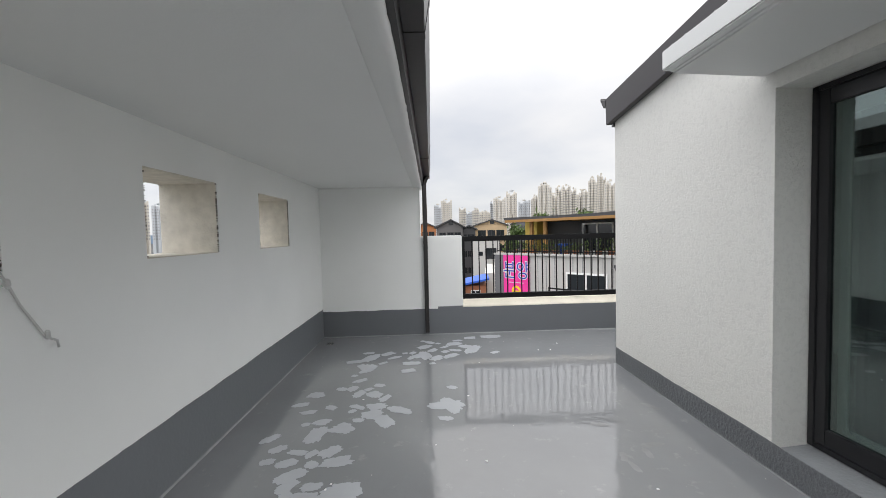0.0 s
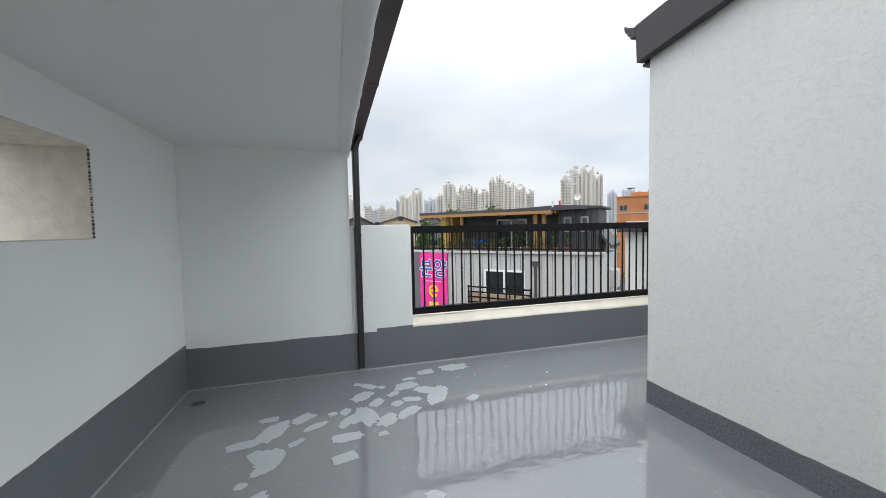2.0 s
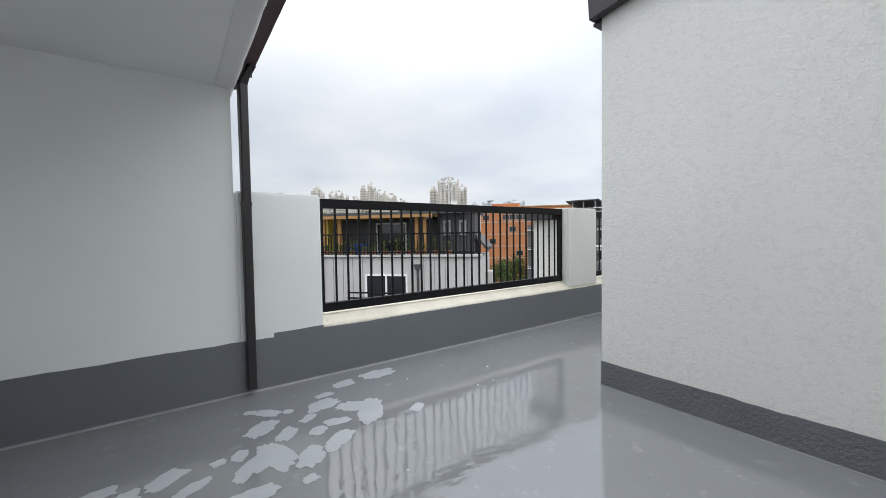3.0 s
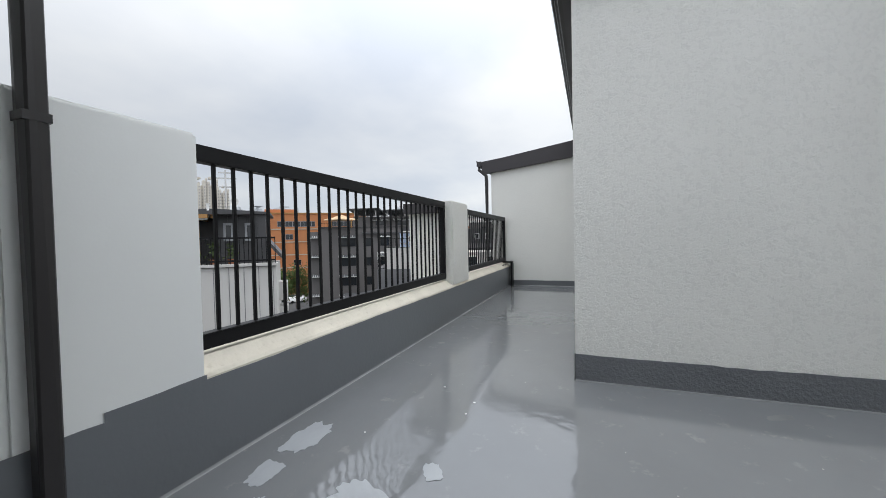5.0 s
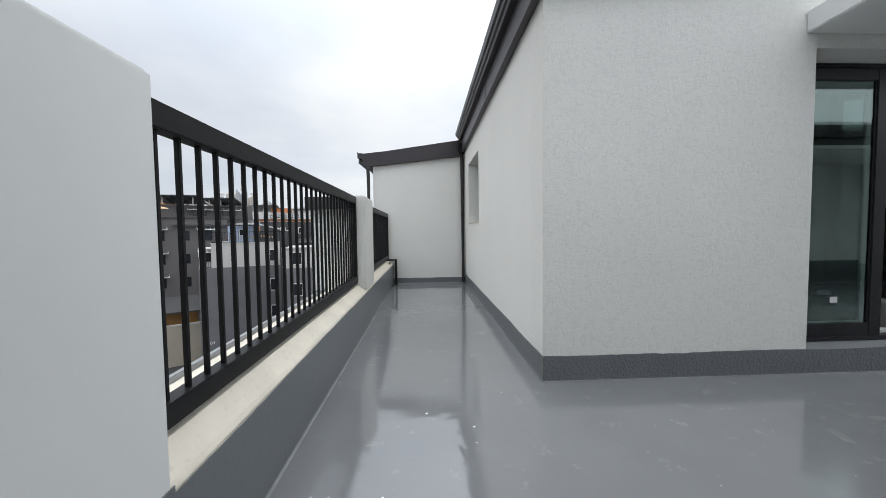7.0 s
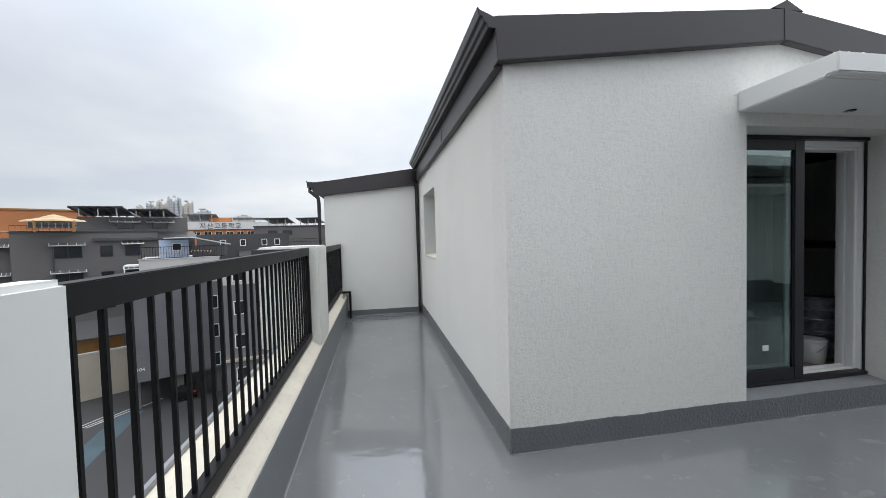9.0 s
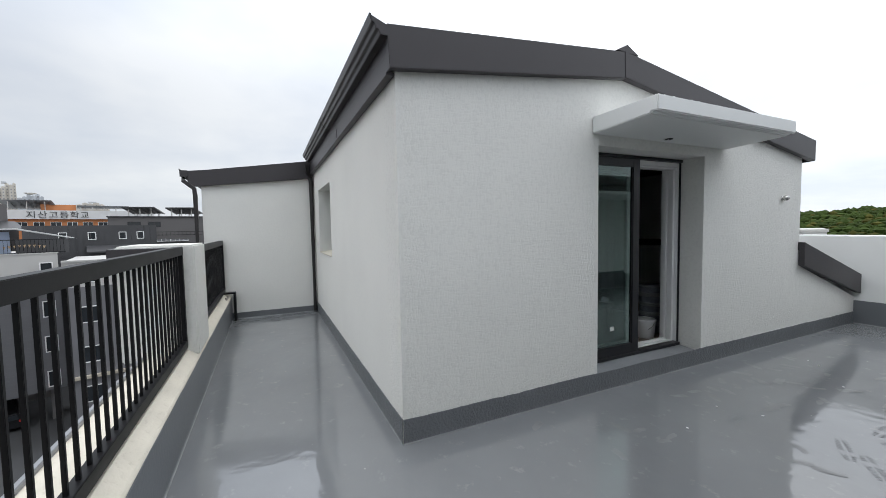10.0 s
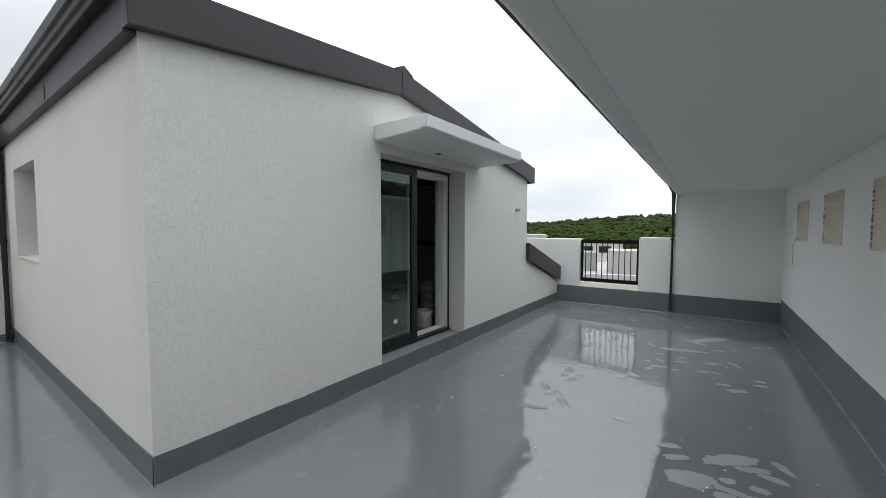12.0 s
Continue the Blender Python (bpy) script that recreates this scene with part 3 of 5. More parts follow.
back_sash = part("inner_sash", bm, PVC, door, "white plastic inner sash", 0.003)
pane = part("pane", box(2.449, 2.455, 2.94, F1 - 0.045, FZ0 + 0.095, FZ1 - 0.145), GLASS, back_sash)
pane.visible_shadow = False

window = holder("window_1", (5.57, YA - 0.2, 1.115), "dark framed window set deep in the alley wall", "window", kind="structure")
bm = bmesh.new()
for b in ((4.968, 5.015, 1.115, 2.115), (6.15, 6.2, 1.115, 2.115), (5.55, 5.59, 1.165, 2.065), (5.015, 6.15, 1.115, 1.165), (5.015, 6.15, 2.065, 2.115)):
    bm_box(bm, b[0], b[1], YA - 0.25, YA - 0.20, b[2], b[3])
part("window_frame", bm, FRAME, window, "", 0.003)
for a, b in ((5.015, 5.55), (5.59, 6.15)):
    part("pane", box(a, b, YA - 0.23, YA - 0.224, 1.165, 2.065), GLASS, window)
part("window_sill", bm_prism(bmesh.new(), [(YA + 0.012, 1.105), (YA + 0.012, 1.118), (YA - 0.2, 1.135), (YA - 0.2, 1.105)], "x", 4.972, 6.196), SILL, window, "cream cement sill", 0.003)

lamp = holder("wall_lamp", (XE, 0.774, 1.754), "small round steel lamp on the stucco wall", "wall lamp")
bm = bmesh.new()
bm_lathe(bm, [(0.045, 0.0), (0.045, 0.012), (0.02, 0.014), (0.018, 0.03), (0.046, 0.034), (0.052, 0.055), (0.048, 0.085), (0.03, 0.105), (0.008, 0.112)], 20)
bmesh.ops.transform(bm, matrix=Matrix.Translation((XE, 0.774, 1.754)) @ Matrix.Rotation(radians(-90), 4, "Y") @ Matrix.Scale(0.62, 4), verts=bm.verts)
part("housing", bm, CHROME, lamp, "", 0, True)


def pail(x, y, z, colour, label, tilt=0.0):
    p = holder("paint_pail", (x, y, z), label, "pail", "pails inside the door")
    part("drum", lathe([(0.095, 0.0), (0.10, 0.006), (0.112, 0.18), (0.114, 0.20)], 24, at=(x, y, z)), colour, p, "", 0, True)
    part("lid", lathe([(0.114, 0.198), (0.120, 0.200), (0.120, 0.214), (0.112, 0.220), (0.106, 0.214)], 24, at=(x, y, z)), colour, p)
    part("handle", sweep([(x - 0.118 * math.cos(a), y + 0.09 * math.sin(a), z + 0.18 - 0.10 * math.sin(a)) for a in np.linspace(0, math.pi, 11)], circle(0.003, 6)), CHROME, p)
    return p


GREY_PAIL = painted("grey_tin", (0.30, 0.31, 0.32), 0.35, 0.12, 9, 40, 0.001, 0.4)


def tin(x, y, z):
    t = holder("paint_tin", (x, y, z), "grey sheet metal paint tin in a stack inside the door", "paint tin", "stacked tins inside the door")
    part("can", lathe([(0.132, 0.0), (0.136, 0.004), (0.136, 0.012), (0.131, 0.016), (0.131, 0.100), (0.136, 0.104), (0.136, 0.112)], 24, at=(x, y, z)), GREY_PAIL, t, "", 0, True)
    part("lid", lathe([(0.126, 0.106), (0.128, 0.117), (0.118, 0.117), (0.114, 0.112)], 24, at=(x, y, z)), GREY_PAIL, t)
    part("paper_label", lathe([(0.1325, 0.024), (0.1325, 0.092)], 24, at=(x, y, z)), TIN_LABEL, t, "faded printed paper band")
    part("ear", lathe([(0.010, 0.0), (0.010, 0.006), (0.004, 0.009)], 8, at=(x - 0.134, y + 0.02, z + 0.075)), CHROME, t)
    return t


TIN_LABEL = painted("faded_tin_label", (0.20, 0.22, 0.24), 0.6, 0.35, 18, 60, 0.0005)
for i in range(5):
    tin(2.85 + 0.006 * (i % 2), 2.0 - 0.005 * (i % 3), 0.13 + 0.119 * i)
pail(2.71, 2.285, 0.13, PVC, "white plastic paint pail with wire handle")

bm = sweep([(XW + 0.004, 3.07, 1.315), (XW + 0.02, 3.08, 1.27), (XW + 0.008, 3.13, 1.18), (XW + 0.006, 3.18, 1.10), (XW + 0.012, 3.21, 1.04), (XW + 0.03, 3.235, 1.02), (XW + 0.02, 3.25, 0.99)], circle(0.0045, 7))
cable = tagged(link("hanging_cable", bm, CABLE, 0, True), "loose grey cable hanging from the wall opening", "cable")
part("cable_end", lathe([(0.004, 0), (0.009, 0.008), (0.008, 0.03), (0.004, 0.036)], 8, at=(XW + 0.018, 3.212, 1.03)), CABLE, cable, "frayed taped cable end")
part("cable_knot", lathe([(0.004, 0), (0.012, 0.012), (0.010, 0.03), (0.004, 0.036)], 8, at=(XW + 0.016, 3.085, 1.245)), CABLE, cable, "cement crusted knot")
tagged(link("hanging_cable", sweep([(XW + 0.004, -0.38, 1.32), (XW + 0.02, -0.40, 1.25), (XW + 0.012, -0.42, 1.12), (XW + 0.014, -0.42, 0.98)], circle(0.004, 6)), CABLE, 0, True), "short grey cable hanging below a wall opening", "cable")

# raw chipped edges round the openings
for k, (a, b, c, d) in enumerate(HOLES):
    bm = bmesh.new()
    for i in range(110):
        s, z = random.choice((a, b, b, b)), c + (d - c) * random.random()
        r = random.uniform(0.0008, 0.0042) * random.uniform(0.5, 1.3)
        bm_box(bm, XW - 0.008, XW + 0.0015, s - r * 0.8, s + r * 0.8, z - r, z + r)
    part("chipped_edge", bm, CHIP, west, "bare cement showing at chipped edges")

# drain box where the parapet meets the wing, and debris on the sill
box_ob = holder("drain_box", (6.72, YN - 0.06, 0.0), "black metal drain cover hooked over the parapet end", "drain cover")
part("upright", box(6.66, 6.80, YN - 0.075, YN - 0.042, 0.003, 0.45), RAIL, box_ob, "", 0.004)
part("cap", box(6.66, 6.80, YN - 0.075, YN + 0.11, 0.452, 0.475), RAIL, box_ob, "", 0.004)
for i in range(4):
    x, y = 6.35 + 0.08 * i, YN + 0.03 + 0.01 * (i % 2)
    tagged(link("cement_crumb", lathe([(0.006, 0.0), (0.02, 0.008), (0.016, 0.02), (0.004, 0.024)], 6, at=(x, y, 0.408 + 0.006 * (i % 2))), CEMENT), "grey cement crumb lying on the sill", "debris", "crumbs on the sill")
floor_ob = bpy.data.objects["floor"]
part("drain_cover", lathe([(0.05, 0.0), (0.05, 0.004), (0.036, 0.007), (0.012, 0.004)], 16, at=(-1.18, 6.62, 0.001)), CHROME, floor_ob, "small steel floor drain")


def paint_patches(strokes, slender):
    """Brushed touch-up dabs, each from one end of its stroke to the other, with ragged ends."""
    for x0, y0, x1, y1 in strokes:
        x, y, half = (x0 + x1) / 2, (y0 + y1) / 2, max(0.03, math.hypot(x1 - x0, y1 - y0) / 2)
        turn = math.atan2(y1 - y0, x1 - x0)
        a, b = half, min(0.075, max(0.028, half * slender * random.uniform(0.75, 1.25)))
        bm, ring, seed = bmesh.new(), [], Vector((x * 7.1, y * 5.3, 0.0))
        for i in range(48):
            t = 2 * math.pi * i / 48
            c, d = math.cos(t), math.sin(t)
            k = 1 + 0.30 * noise.noise(seed + Vector((c * 1.2, d * 1.2, 0))) + 0.24 * noise.noise(seed + Vector((c * 3.4, d * 3.4, 3))) + 0.12 * noise.noise(seed + Vector((c * 11, d * 11, 5)))
            u, v = a * k * math.copysign(abs(c) ** 0.75, c), b * k * math.copysign(abs(d) ** 0.75, d)
            ring.append(bm.verts.new((x + u * math.cos(turn) - v * math.sin(turn), y + u * math.sin(turn) + v * math.cos(turn), 0.0012)))
        bm.faces.new(ring)
        up = bmesh.ops.extrude_face_region(bm, geom=bm.faces[:])
        bmesh.ops.translate(bm, vec=(0, 0, 0.0004 + 0.0005 * random.random()), verts=[g for g in up["geom"] if isinstance(g, bmesh.types.BMVert)])
        part("paint_patch", bm, PATCH, floor_ob)


# by the downpipe, along the west wall, and before the south end
paint_patches([(0.00, 6.61, 0.07, 6.57), (0.06, 6.58, 0.18, 6.47), (-0.02, 6.28, 0.12, 6.40), (0.10, 6.15, 0.20, 6.26), (0.20, 6.49, 0.24, 6.46), (0.32, 6.41, 0.52, 6.46), (0.41, 6.57, 0.54, 6.58), (0.58, 6.67, 0.73, 6.70), (0.79, 6.71, 1.07, 6.72), (0.25, 6.28, 0.34, 6.35), (0.35, 6.19, 0.49, 6.16), (0.48, 6.36, 0.69, 6.23), (0.70, 6.34, 0.57, 6.05), (0.28, 5.92, 0.44, 6.04), (0.26, 6.10, 0.34, 6.17), (0.15, 5.83, 0.24, 5.99), (0.02, 6.16, 0.10, 5.89), (0.11, 5.73, 0.18, 5.75), (-0.04, 5.94, 0.03, 6.02), (-0.17, 5.76, 0.03, 5.78)], 0.62)
paint_patches([(-0.12, 5.92, -0.01, 6.05), (-0.21, 6.11, -0.14, 6.13), (-0.11, 6.08, -0.06, 6.17), (-0.35, 5.94, -0.22, 6.02), (-0.44, 6.07, -0.30, 6.17), (-0.67, 6.17, -0.54, 6.17), (-0.80, 5.86, -0.61, 5.90), (-0.60, 5.87, -0.50, 6.12), (-0.65, 5.75, -0.46, 5.66), (-0.57, 5.52, -0.48, 5.77), (-0.43, 5.77, -0.35, 5.84), (-0.18, 5.53, -0.02, 5.57), (0.83, 6.02, 0.93, 6.08), (-0.66, 5.44, -0.61, 5.48), (-0.61, 5.29, -0.49, 5.37), (-0.40, 5.21, -0.30, 5.18), (-0.73, 5.16, -0.64, 5.12), (-0.61, 5.09, -0.56, 5.20), (-0.53, 4.95, -0.48, 5.10), (-0.47, 5.09, -0.40, 5.14)], 0.62)
paint_patches([(-0.42, 5.05, -0.30, 4.95), (-0.30, 4.86, -0.23, 4.98), (-0.96, 5.05, -0.81, 5.01), (-1.02, 4.83, -0.89, 4.86), (-0.91, 4.69, -0.79, 4.72), (-0.73, 4.80, -0.64, 4.75), (-0.53, 4.80, -0.41, 4.74), (-0.52, 4.67, -0.48, 4.72), (-0.40, 4.77, -0.23, 4.77), (-0.41, 4.60, -0.26, 4.68), (-0.34, 4.56, -0.27, 4.65), (-0.21, 4.74, -0.04, 4.64), (-0.47, 4.55, -0.38, 4.54), (-0.27, 4.59, -0.16, 4.43), (0.28, 5.12, 0.36, 5.06), (0.13, 4.74, 0.40, 4.75), (0.25, 4.86, 0.33, 4.61), (0.19, 4.53, 0.30, 4.51), (-0.84, 4.51, -0.77, 4.51), (-0.76, 4.53, -0.63, 4.54)], 0.6)
paint_patches([(-0.60, 4.45, -0.44, 4.40), (-0.55, 4.50, -0.47, 4.47), (-0.70, 4.25, -0.67, 4.47), (-1.04, 4.28, -0.94, 4.38), (-0.93, 4.16, -0.84, 4.23), (-0.80, 4.16, -0.68, 4.13), (-0.67, 4.08, -0.61, 4.17), (-0.58, 4.09, -0.47, 4.19), (-0.54, 4.01, -0.36, 4.05), (-0.94, 4.05, -0.85, 4.06), (-0.83, 4.01, -0.71, 4.05), (-0.65, 4.02, -0.56, 3.99), (-0.77, 3.85, -0.62, 3.96), (-0.72, 3.75, -0.65, 3.87), (-0.60, 3.79, -0.49, 3.81), (-0.48, 3.74, -0.25, 3.77), (-0.70, 3.73, -0.63, 3.74), (-0.55, 3.72, -0.49, 3.73)], 0.6)
paint_patches([(-0.18, 3.44, -0.31, 3.38), (-0.23, 3.58, -0.36, 3.49), (-0.28, 3.71, -0.51, 3.68), (-0.44, 3.47, -0.72, 3.28), (-0.60, 3.46, -0.78, 3.38), (-0.69, 3.45, -0.84, 3.47), (-0.79, 3.24, -0.87, 3.36), (-0.52, 3.65, -0.59, 3.61), (-0.53, 3.73, -0.63, 3.73), (-0.65, 3.62, -0.74, 3.63), (-0.53, 1.98, -0.64, 1.95), (-0.60, 2.11, -0.75, 2.02), (-0.81, 1.69, -0.91, 1.69), (-0.80, 1.83, -0.91, 1.79), (-0.35, 1.73, -0.46, 1.67), (-0.48, 1.66, -0.57, 1.66), (0.08, 1.91, 0.01, 1.88), (0.05, 1.79, -0.10, 1.76), (-0.14, 1.80, -0.21, 1.77), (0.02, 1.52, -0.07, 1.61)], 0.36)
paint_patches([(-0.17, 1.31, -0.25, 1.33), (-0.41, 1.40, -0.57, 1.32), (-0.63, 1.19, -0.73, 1.32), (-0.15, 1.50, -0.28, 1.47), (0.04, 1.32, -0.04, 1.29), (0.12, 1.65, 0.06, 1.64), (0.06, 1.07, -0.43, 0.95), (-0.18, 0.44, -0.43, 0.61), (-0.29, 0.54, -0.64, 0.11), (-0.50, 0.80, -0.62, 0.75), (-0.67, 0.67, -0.74, 0.66), (0.17, 0.91, 0.07, 1.04), (-0.91, 0.38, -0.97, 0.36), (-1.05, 0.29, -1.11, 0.29), (-0.18, -0.28, -0.25, -0.28), (0.57, -0.31, 0.47, -0.33), (0.14, 3.22, 0.02, 3.22), (0.30, 2.31, 0.19, 2.31), (0.20, 2.15, 0.10, 2.21)], 0.27)

SCUFF = painted("dulled_floor_coat", (0.188, 0.196, 0.203), 0.16, 0.08, 8, 60, 0.001)
DUST = painted("dry_dust_film", (0.207, 0.211, 0.214), 0.24, 0.12, 8, 60, 0.002)
steps = random.Random(11)
for i in range(46):
    x, y = 1.86 - abs(steps.gauss(0, 0.42)), steps.uniform(1.2, 4.6)
    if i > 30:
        x, y = steps.uniform(0.2, 1.7), steps.uniform(0.0, 3.4)
    turn, bm, size = steps.uniform(0, 6.28), bmesh.new(), steps.uniform(0.05, 0.085)
    ring = []
    for k in range(22):
        t = 2 * math.pi * k / 22
        g = 1 + 0.45 * noise.noise(Vector((x * 9 + math.cos(t) * 1.6, y * 9 + math.sin(t) * 1.6, 2)))
        u, v = size * g * math.cos(t), size * 0.5 * g * (1 + 0.25 * math.cos(2 * t)) * math.sin(t)
        ring.append(bm.verts.new((x + u * math.cos(turn) - v * math.sin(turn), y + u * math.sin(turn) + v * math.cos(turn), 0.0012 + 0.00002 * i)))
    bm.faces.new(ring)
    part("dust_print", bm, DUST, floor_ob)


def shoe_print(x, y, turn):
    """Dull tread mark left on the gloss: short bars of a sole and a heel."""
    bm = bmesh.new()
    for k in range(11):
        v = -0.13 + 0.026 * k
        if 3 <= k <= 4:
            continue
        w = 0.028 + 0.016 * math.sin(math.pi * (k + 1) / 12)
        for side in (-1, 1):
            u = side * w * 0.52
            ring = []
            for q in range(8):
                t = 2 * math.pi * q / 8
                a, b = u + w * 0.40 * math.cos(t), v + 0.0075 * math.sin(t) + 0.006 * side * math.cos(t)
                ring.append(bm.verts.new((x + a * math.cos(turn) - b * math.sin(turn), y + a * math.sin(turn) + b * math.cos(turn), 0.0014)))
            bm.faces.new(ring)
    part("shoe_print", bm, SCUFF, floor_ob)


for i in range(9):
    shoe_print(steps.uniform(0.15, 1.5), steps.uniform(0.6, 3.6), steps.uniform(-0.6, 0.6) + math.pi * (i % 2))
for i in range(26):
    x, y, k = steps.uniform(-1.0, 1.7), steps.uniform(0.5, 6.6), steps.uniform(0.005, 0.011)
    bm = bmesh.new()
    bmesh.ops.create_icosphere(bm, subdivisions=1, radius=k)
    for v in bm.verts:
        v.co = Vector((x, y, k * 0.35)) + Vector((v.co.x * steps.uniform(0.6, 1.4), v.co.y * steps.uniform(0.6, 1.4), v.co.z * 0.4))
    tagged(link("plaster_crumb", bm, PVC), "white plaster crumb lying on the grey floor", "debris", "plaster crumbs on the floor")

# ---- surroundings ----
GROUND_Z = -13.5
# asphalt colour lowered to carry the shade of the buildings
ASPHALT = painted("asphalt", (0.042, 0.043, 0.045), 0.85, 0.2, 0.15, 8, 0.01)
DARK_WALL = painted("dark_grey_render", (0.135, 0.128, 0.126), 0.8, 0.07, 0.35, 5, 0.01)
PALE_WALL = painted("pale_grey_panel", (0.49, 0.48, 0.46), 0.6, 0.05, 0.3, 6, 0.004)
TILE = painted("grey_wall_tile", (0.15, 0.15, 0.158), 0.6, 0.1, 0.6, 9, 0.01)
BRICK = painted("orange_brick", (0.46, 0.185, 0.075), 0.85, 0.12, 0.25, 7, 0.01)
TIMBER = painted("honey_timber", (0.36, 0.19, 0.06), 0.6, 0.12, 1.2, 20, 0.004)
YELLOW = painted("yellow_render", (0.72, 0.52, 0.11), 0.7, 0.05, 0.8, 12, 0.003)
SEAM = painted("charcoal_seam_metal", (0.055, 0.055, 0.058), 0.45, 0.1, 0.5, 6, 0.002)
PANEL = painted("solar_panel_back", (0.10, 0.105, 0.11), 0.35, 0.1, 0.8, 5, 0.002)
DARK_PANE = painted("dark_window_pane", (0.02, 0.024, 0.028), 0.08, 0.2, 0.7, 3, 0.001)
TOWER = painted("pale_apartment_paint", (0.58, 0.545, 0.485), 0.8, 0.05, 0.02, 0.5, 0.01)
TOWER_C = painted("slate_apartment_paint", (0.27, 0.30, 0.31), 0.8, 0.05, 0.02, 0.5, 0.01)
TOWER_B = painted("grey_apartment_paint", (0.50, 0.52, 0.54), 0.8, 0.05, 0.02, 0.5, 0.01)
TOWER_PANE = painted("far_window_pane", (0.30, 0.295, 0.29), 0.4, 0.1, 0.05, 1, 0.01)
CANVAS = painted("beige_canvas", (0.55, 0.40, 0.24), 0.8, 0.06, 1, 20, 0.003)
SAIL = painted("white_awning_cloth", (0.68, 0.68, 0.67), 0.7, 0.04, 1, 20, 0.002)
TILE_PALE = painted("weathered_pale_render", (0.40, 0.405, 0.41), 0.7, 0.08, 0.8, 9, 0.004)
# lane blue darkened to stand for the shade between the blocks
DULL_BLUE = painted("worn_shaded_blue_road_paint", (0.055, 0.085, 0.105), 0.8, 0.2, 0.5, 8, 0.004)
BLUE = painted("blue_plastic", (0.02, 0.10, 0.48), 0.45, 0.1, 3, 20, 0.002)
PALE_BLUE = painted("pale_blue_board", (0.42, 0.50, 0.66), 0.6, 0.06, 1, 12, 0.002)
PINK = painted("pink_vinyl", (0.85, 0.04, 0.32), 0.45, 0.04, 1, 20, 0.002)
BANNER_BLUE = painted("blue_print", (0.05, 0.06, 0.42), 0.45, 0.04, 1, 20, 0.001)
BANNER_YELLOW = painted("yellow_print", (0.90, 0.62, 0.03), 0.45, 0.04, 1, 20, 0.001)
CREAM_WALL = painted("cream_block_wall", (0.42, 0.38, 0.31), 0.85, 0.08, 0.5, 6, 0.01)
RED = painted("red_lamp_plastic", (0.55, 0.03, 0.02), 0.3, 0.1, 3, 20, 0.001)
LEAF = painted("foliage", (0.075, 0.12, 0.03), 0.8, 0.35, 0.6, 3, 0.05)
LEAF_OLIVE = painted("foliage_olive", (0.115, 0.115, 0.03), 0.8, 0.3, 0.6, 3, 0.05)
WOODS = painted("far_woods", (0.036, 0.055, 0.014), 0.95, 0.5, 0.07, 1.2, 0.5, 0.0, 0.05)
WOODS_OLIVE = painted("far_olive_woods", (0.062, 0.062, 0.016), 0.95, 0.4, 0.06, 1.2, 0.5, 0.0, 0.05)
BARK = painted("bark", (0.07, 0.055, 0.04), 0.9, 0.2, 4, 25, 0.02)

structure("ground", box(-2500, 2500, -2500, 2500, GROUND_Z - 1, GROUND_Z), ASPHALT, "dark asphalt ground far below the roof", "ground")


def placed(name, eye, az, dist, label, category, group="", z=0.0, turn=0.0):
    """An Empty whose local x runs to the right, y away and z up, as seen from eye along a bearing."""
    ob = new(name)
    ob.location = (eye[0] + dist * math.sin(radians(az)), eye[1] + dist * math.cos(radians(az)), z)
    ob.rotation_euler = (0, 0, -radians(az + turn))
    return tagged(ob, label, category, group)


def lpart(name, bm, material, parent, label="", bevel=0.0, smooth=False):
    ob = link(name, bm, material, bevel, smooth)
    ob.parent = parent
    return tagged(ob, label)


def at_x(dist, az, centre):
    return dist * math.tan(radians(az - centre))


def at_z(dist, el, az=0.0, centre=0.0, eye=1.4):
    return eye + dist / math.cos(radians(az - centre)) * math.tan(radians(el))


def add_window(parent, x, z, w, h, y=0.0, frame=None, split=True, axis="x"):
    """A window that sits in a wall at y: frame proud of the wall, dark pane behind it."""
    bm = bmesh.new()
    f = 0.07
    bars = [(x - w / 2, x - w / 2 + f, z - h / 2, z + h / 2), (x + w / 2 - f, x + w / 2, z - h / 2, z + h / 2), (x - w / 2 + f, x + w / 2 - f, z - h / 2, z - h / 2 + f), (x - w / 2 + f, x + w / 2 - f, z + h / 2 - f, z + h / 2)]
    if split:
        bars.append((x - f / 2, x + f / 2, z - h / 2 + f, z + h / 2 - f))
    for b in bars:
        bm_box(bm, b[0], b[1], y - 0.05, y + 0.02, b[2], b[3])
    win = lpart("window", bm, frame or FRAME, parent)
    lpart("pane", box(x - w / 2 + f, x + w / 2 - f, y - 0.012, y + 0.015, z - h / 2 + f, z + h / 2 - f), DARK_PANE, win)
    return win


def add_awning(parent, x, z, w, y=0.0):
    bm = bm_prism(bmesh.new(), [(y, z + 0.26), (y - 0.6, z), (y - 0.6, z - 0.03), (y, z + 0.23)], "x", x - w / 2, x + w / 2)
    aw = lpart("awning", bm, PANEL, parent, "ribbed clear awning")
    for i in range(5):
        a = x - w / 2 + (w - 0.07) * i / 4
        lpart("rib", bm_prism(bmesh.new(), [(y, z + 0.29), (y - 0.63, z + 0.02), (y - 0.63, z - 0.04), (y, z + 0.22)], "x", a, a + 0.05), PVC, aw)
    lpart("rib", box(x - w / 2, x + w / 2, y - 0.67, y - 0.62, z - 0.05, z + 0.03), PVC, aw)


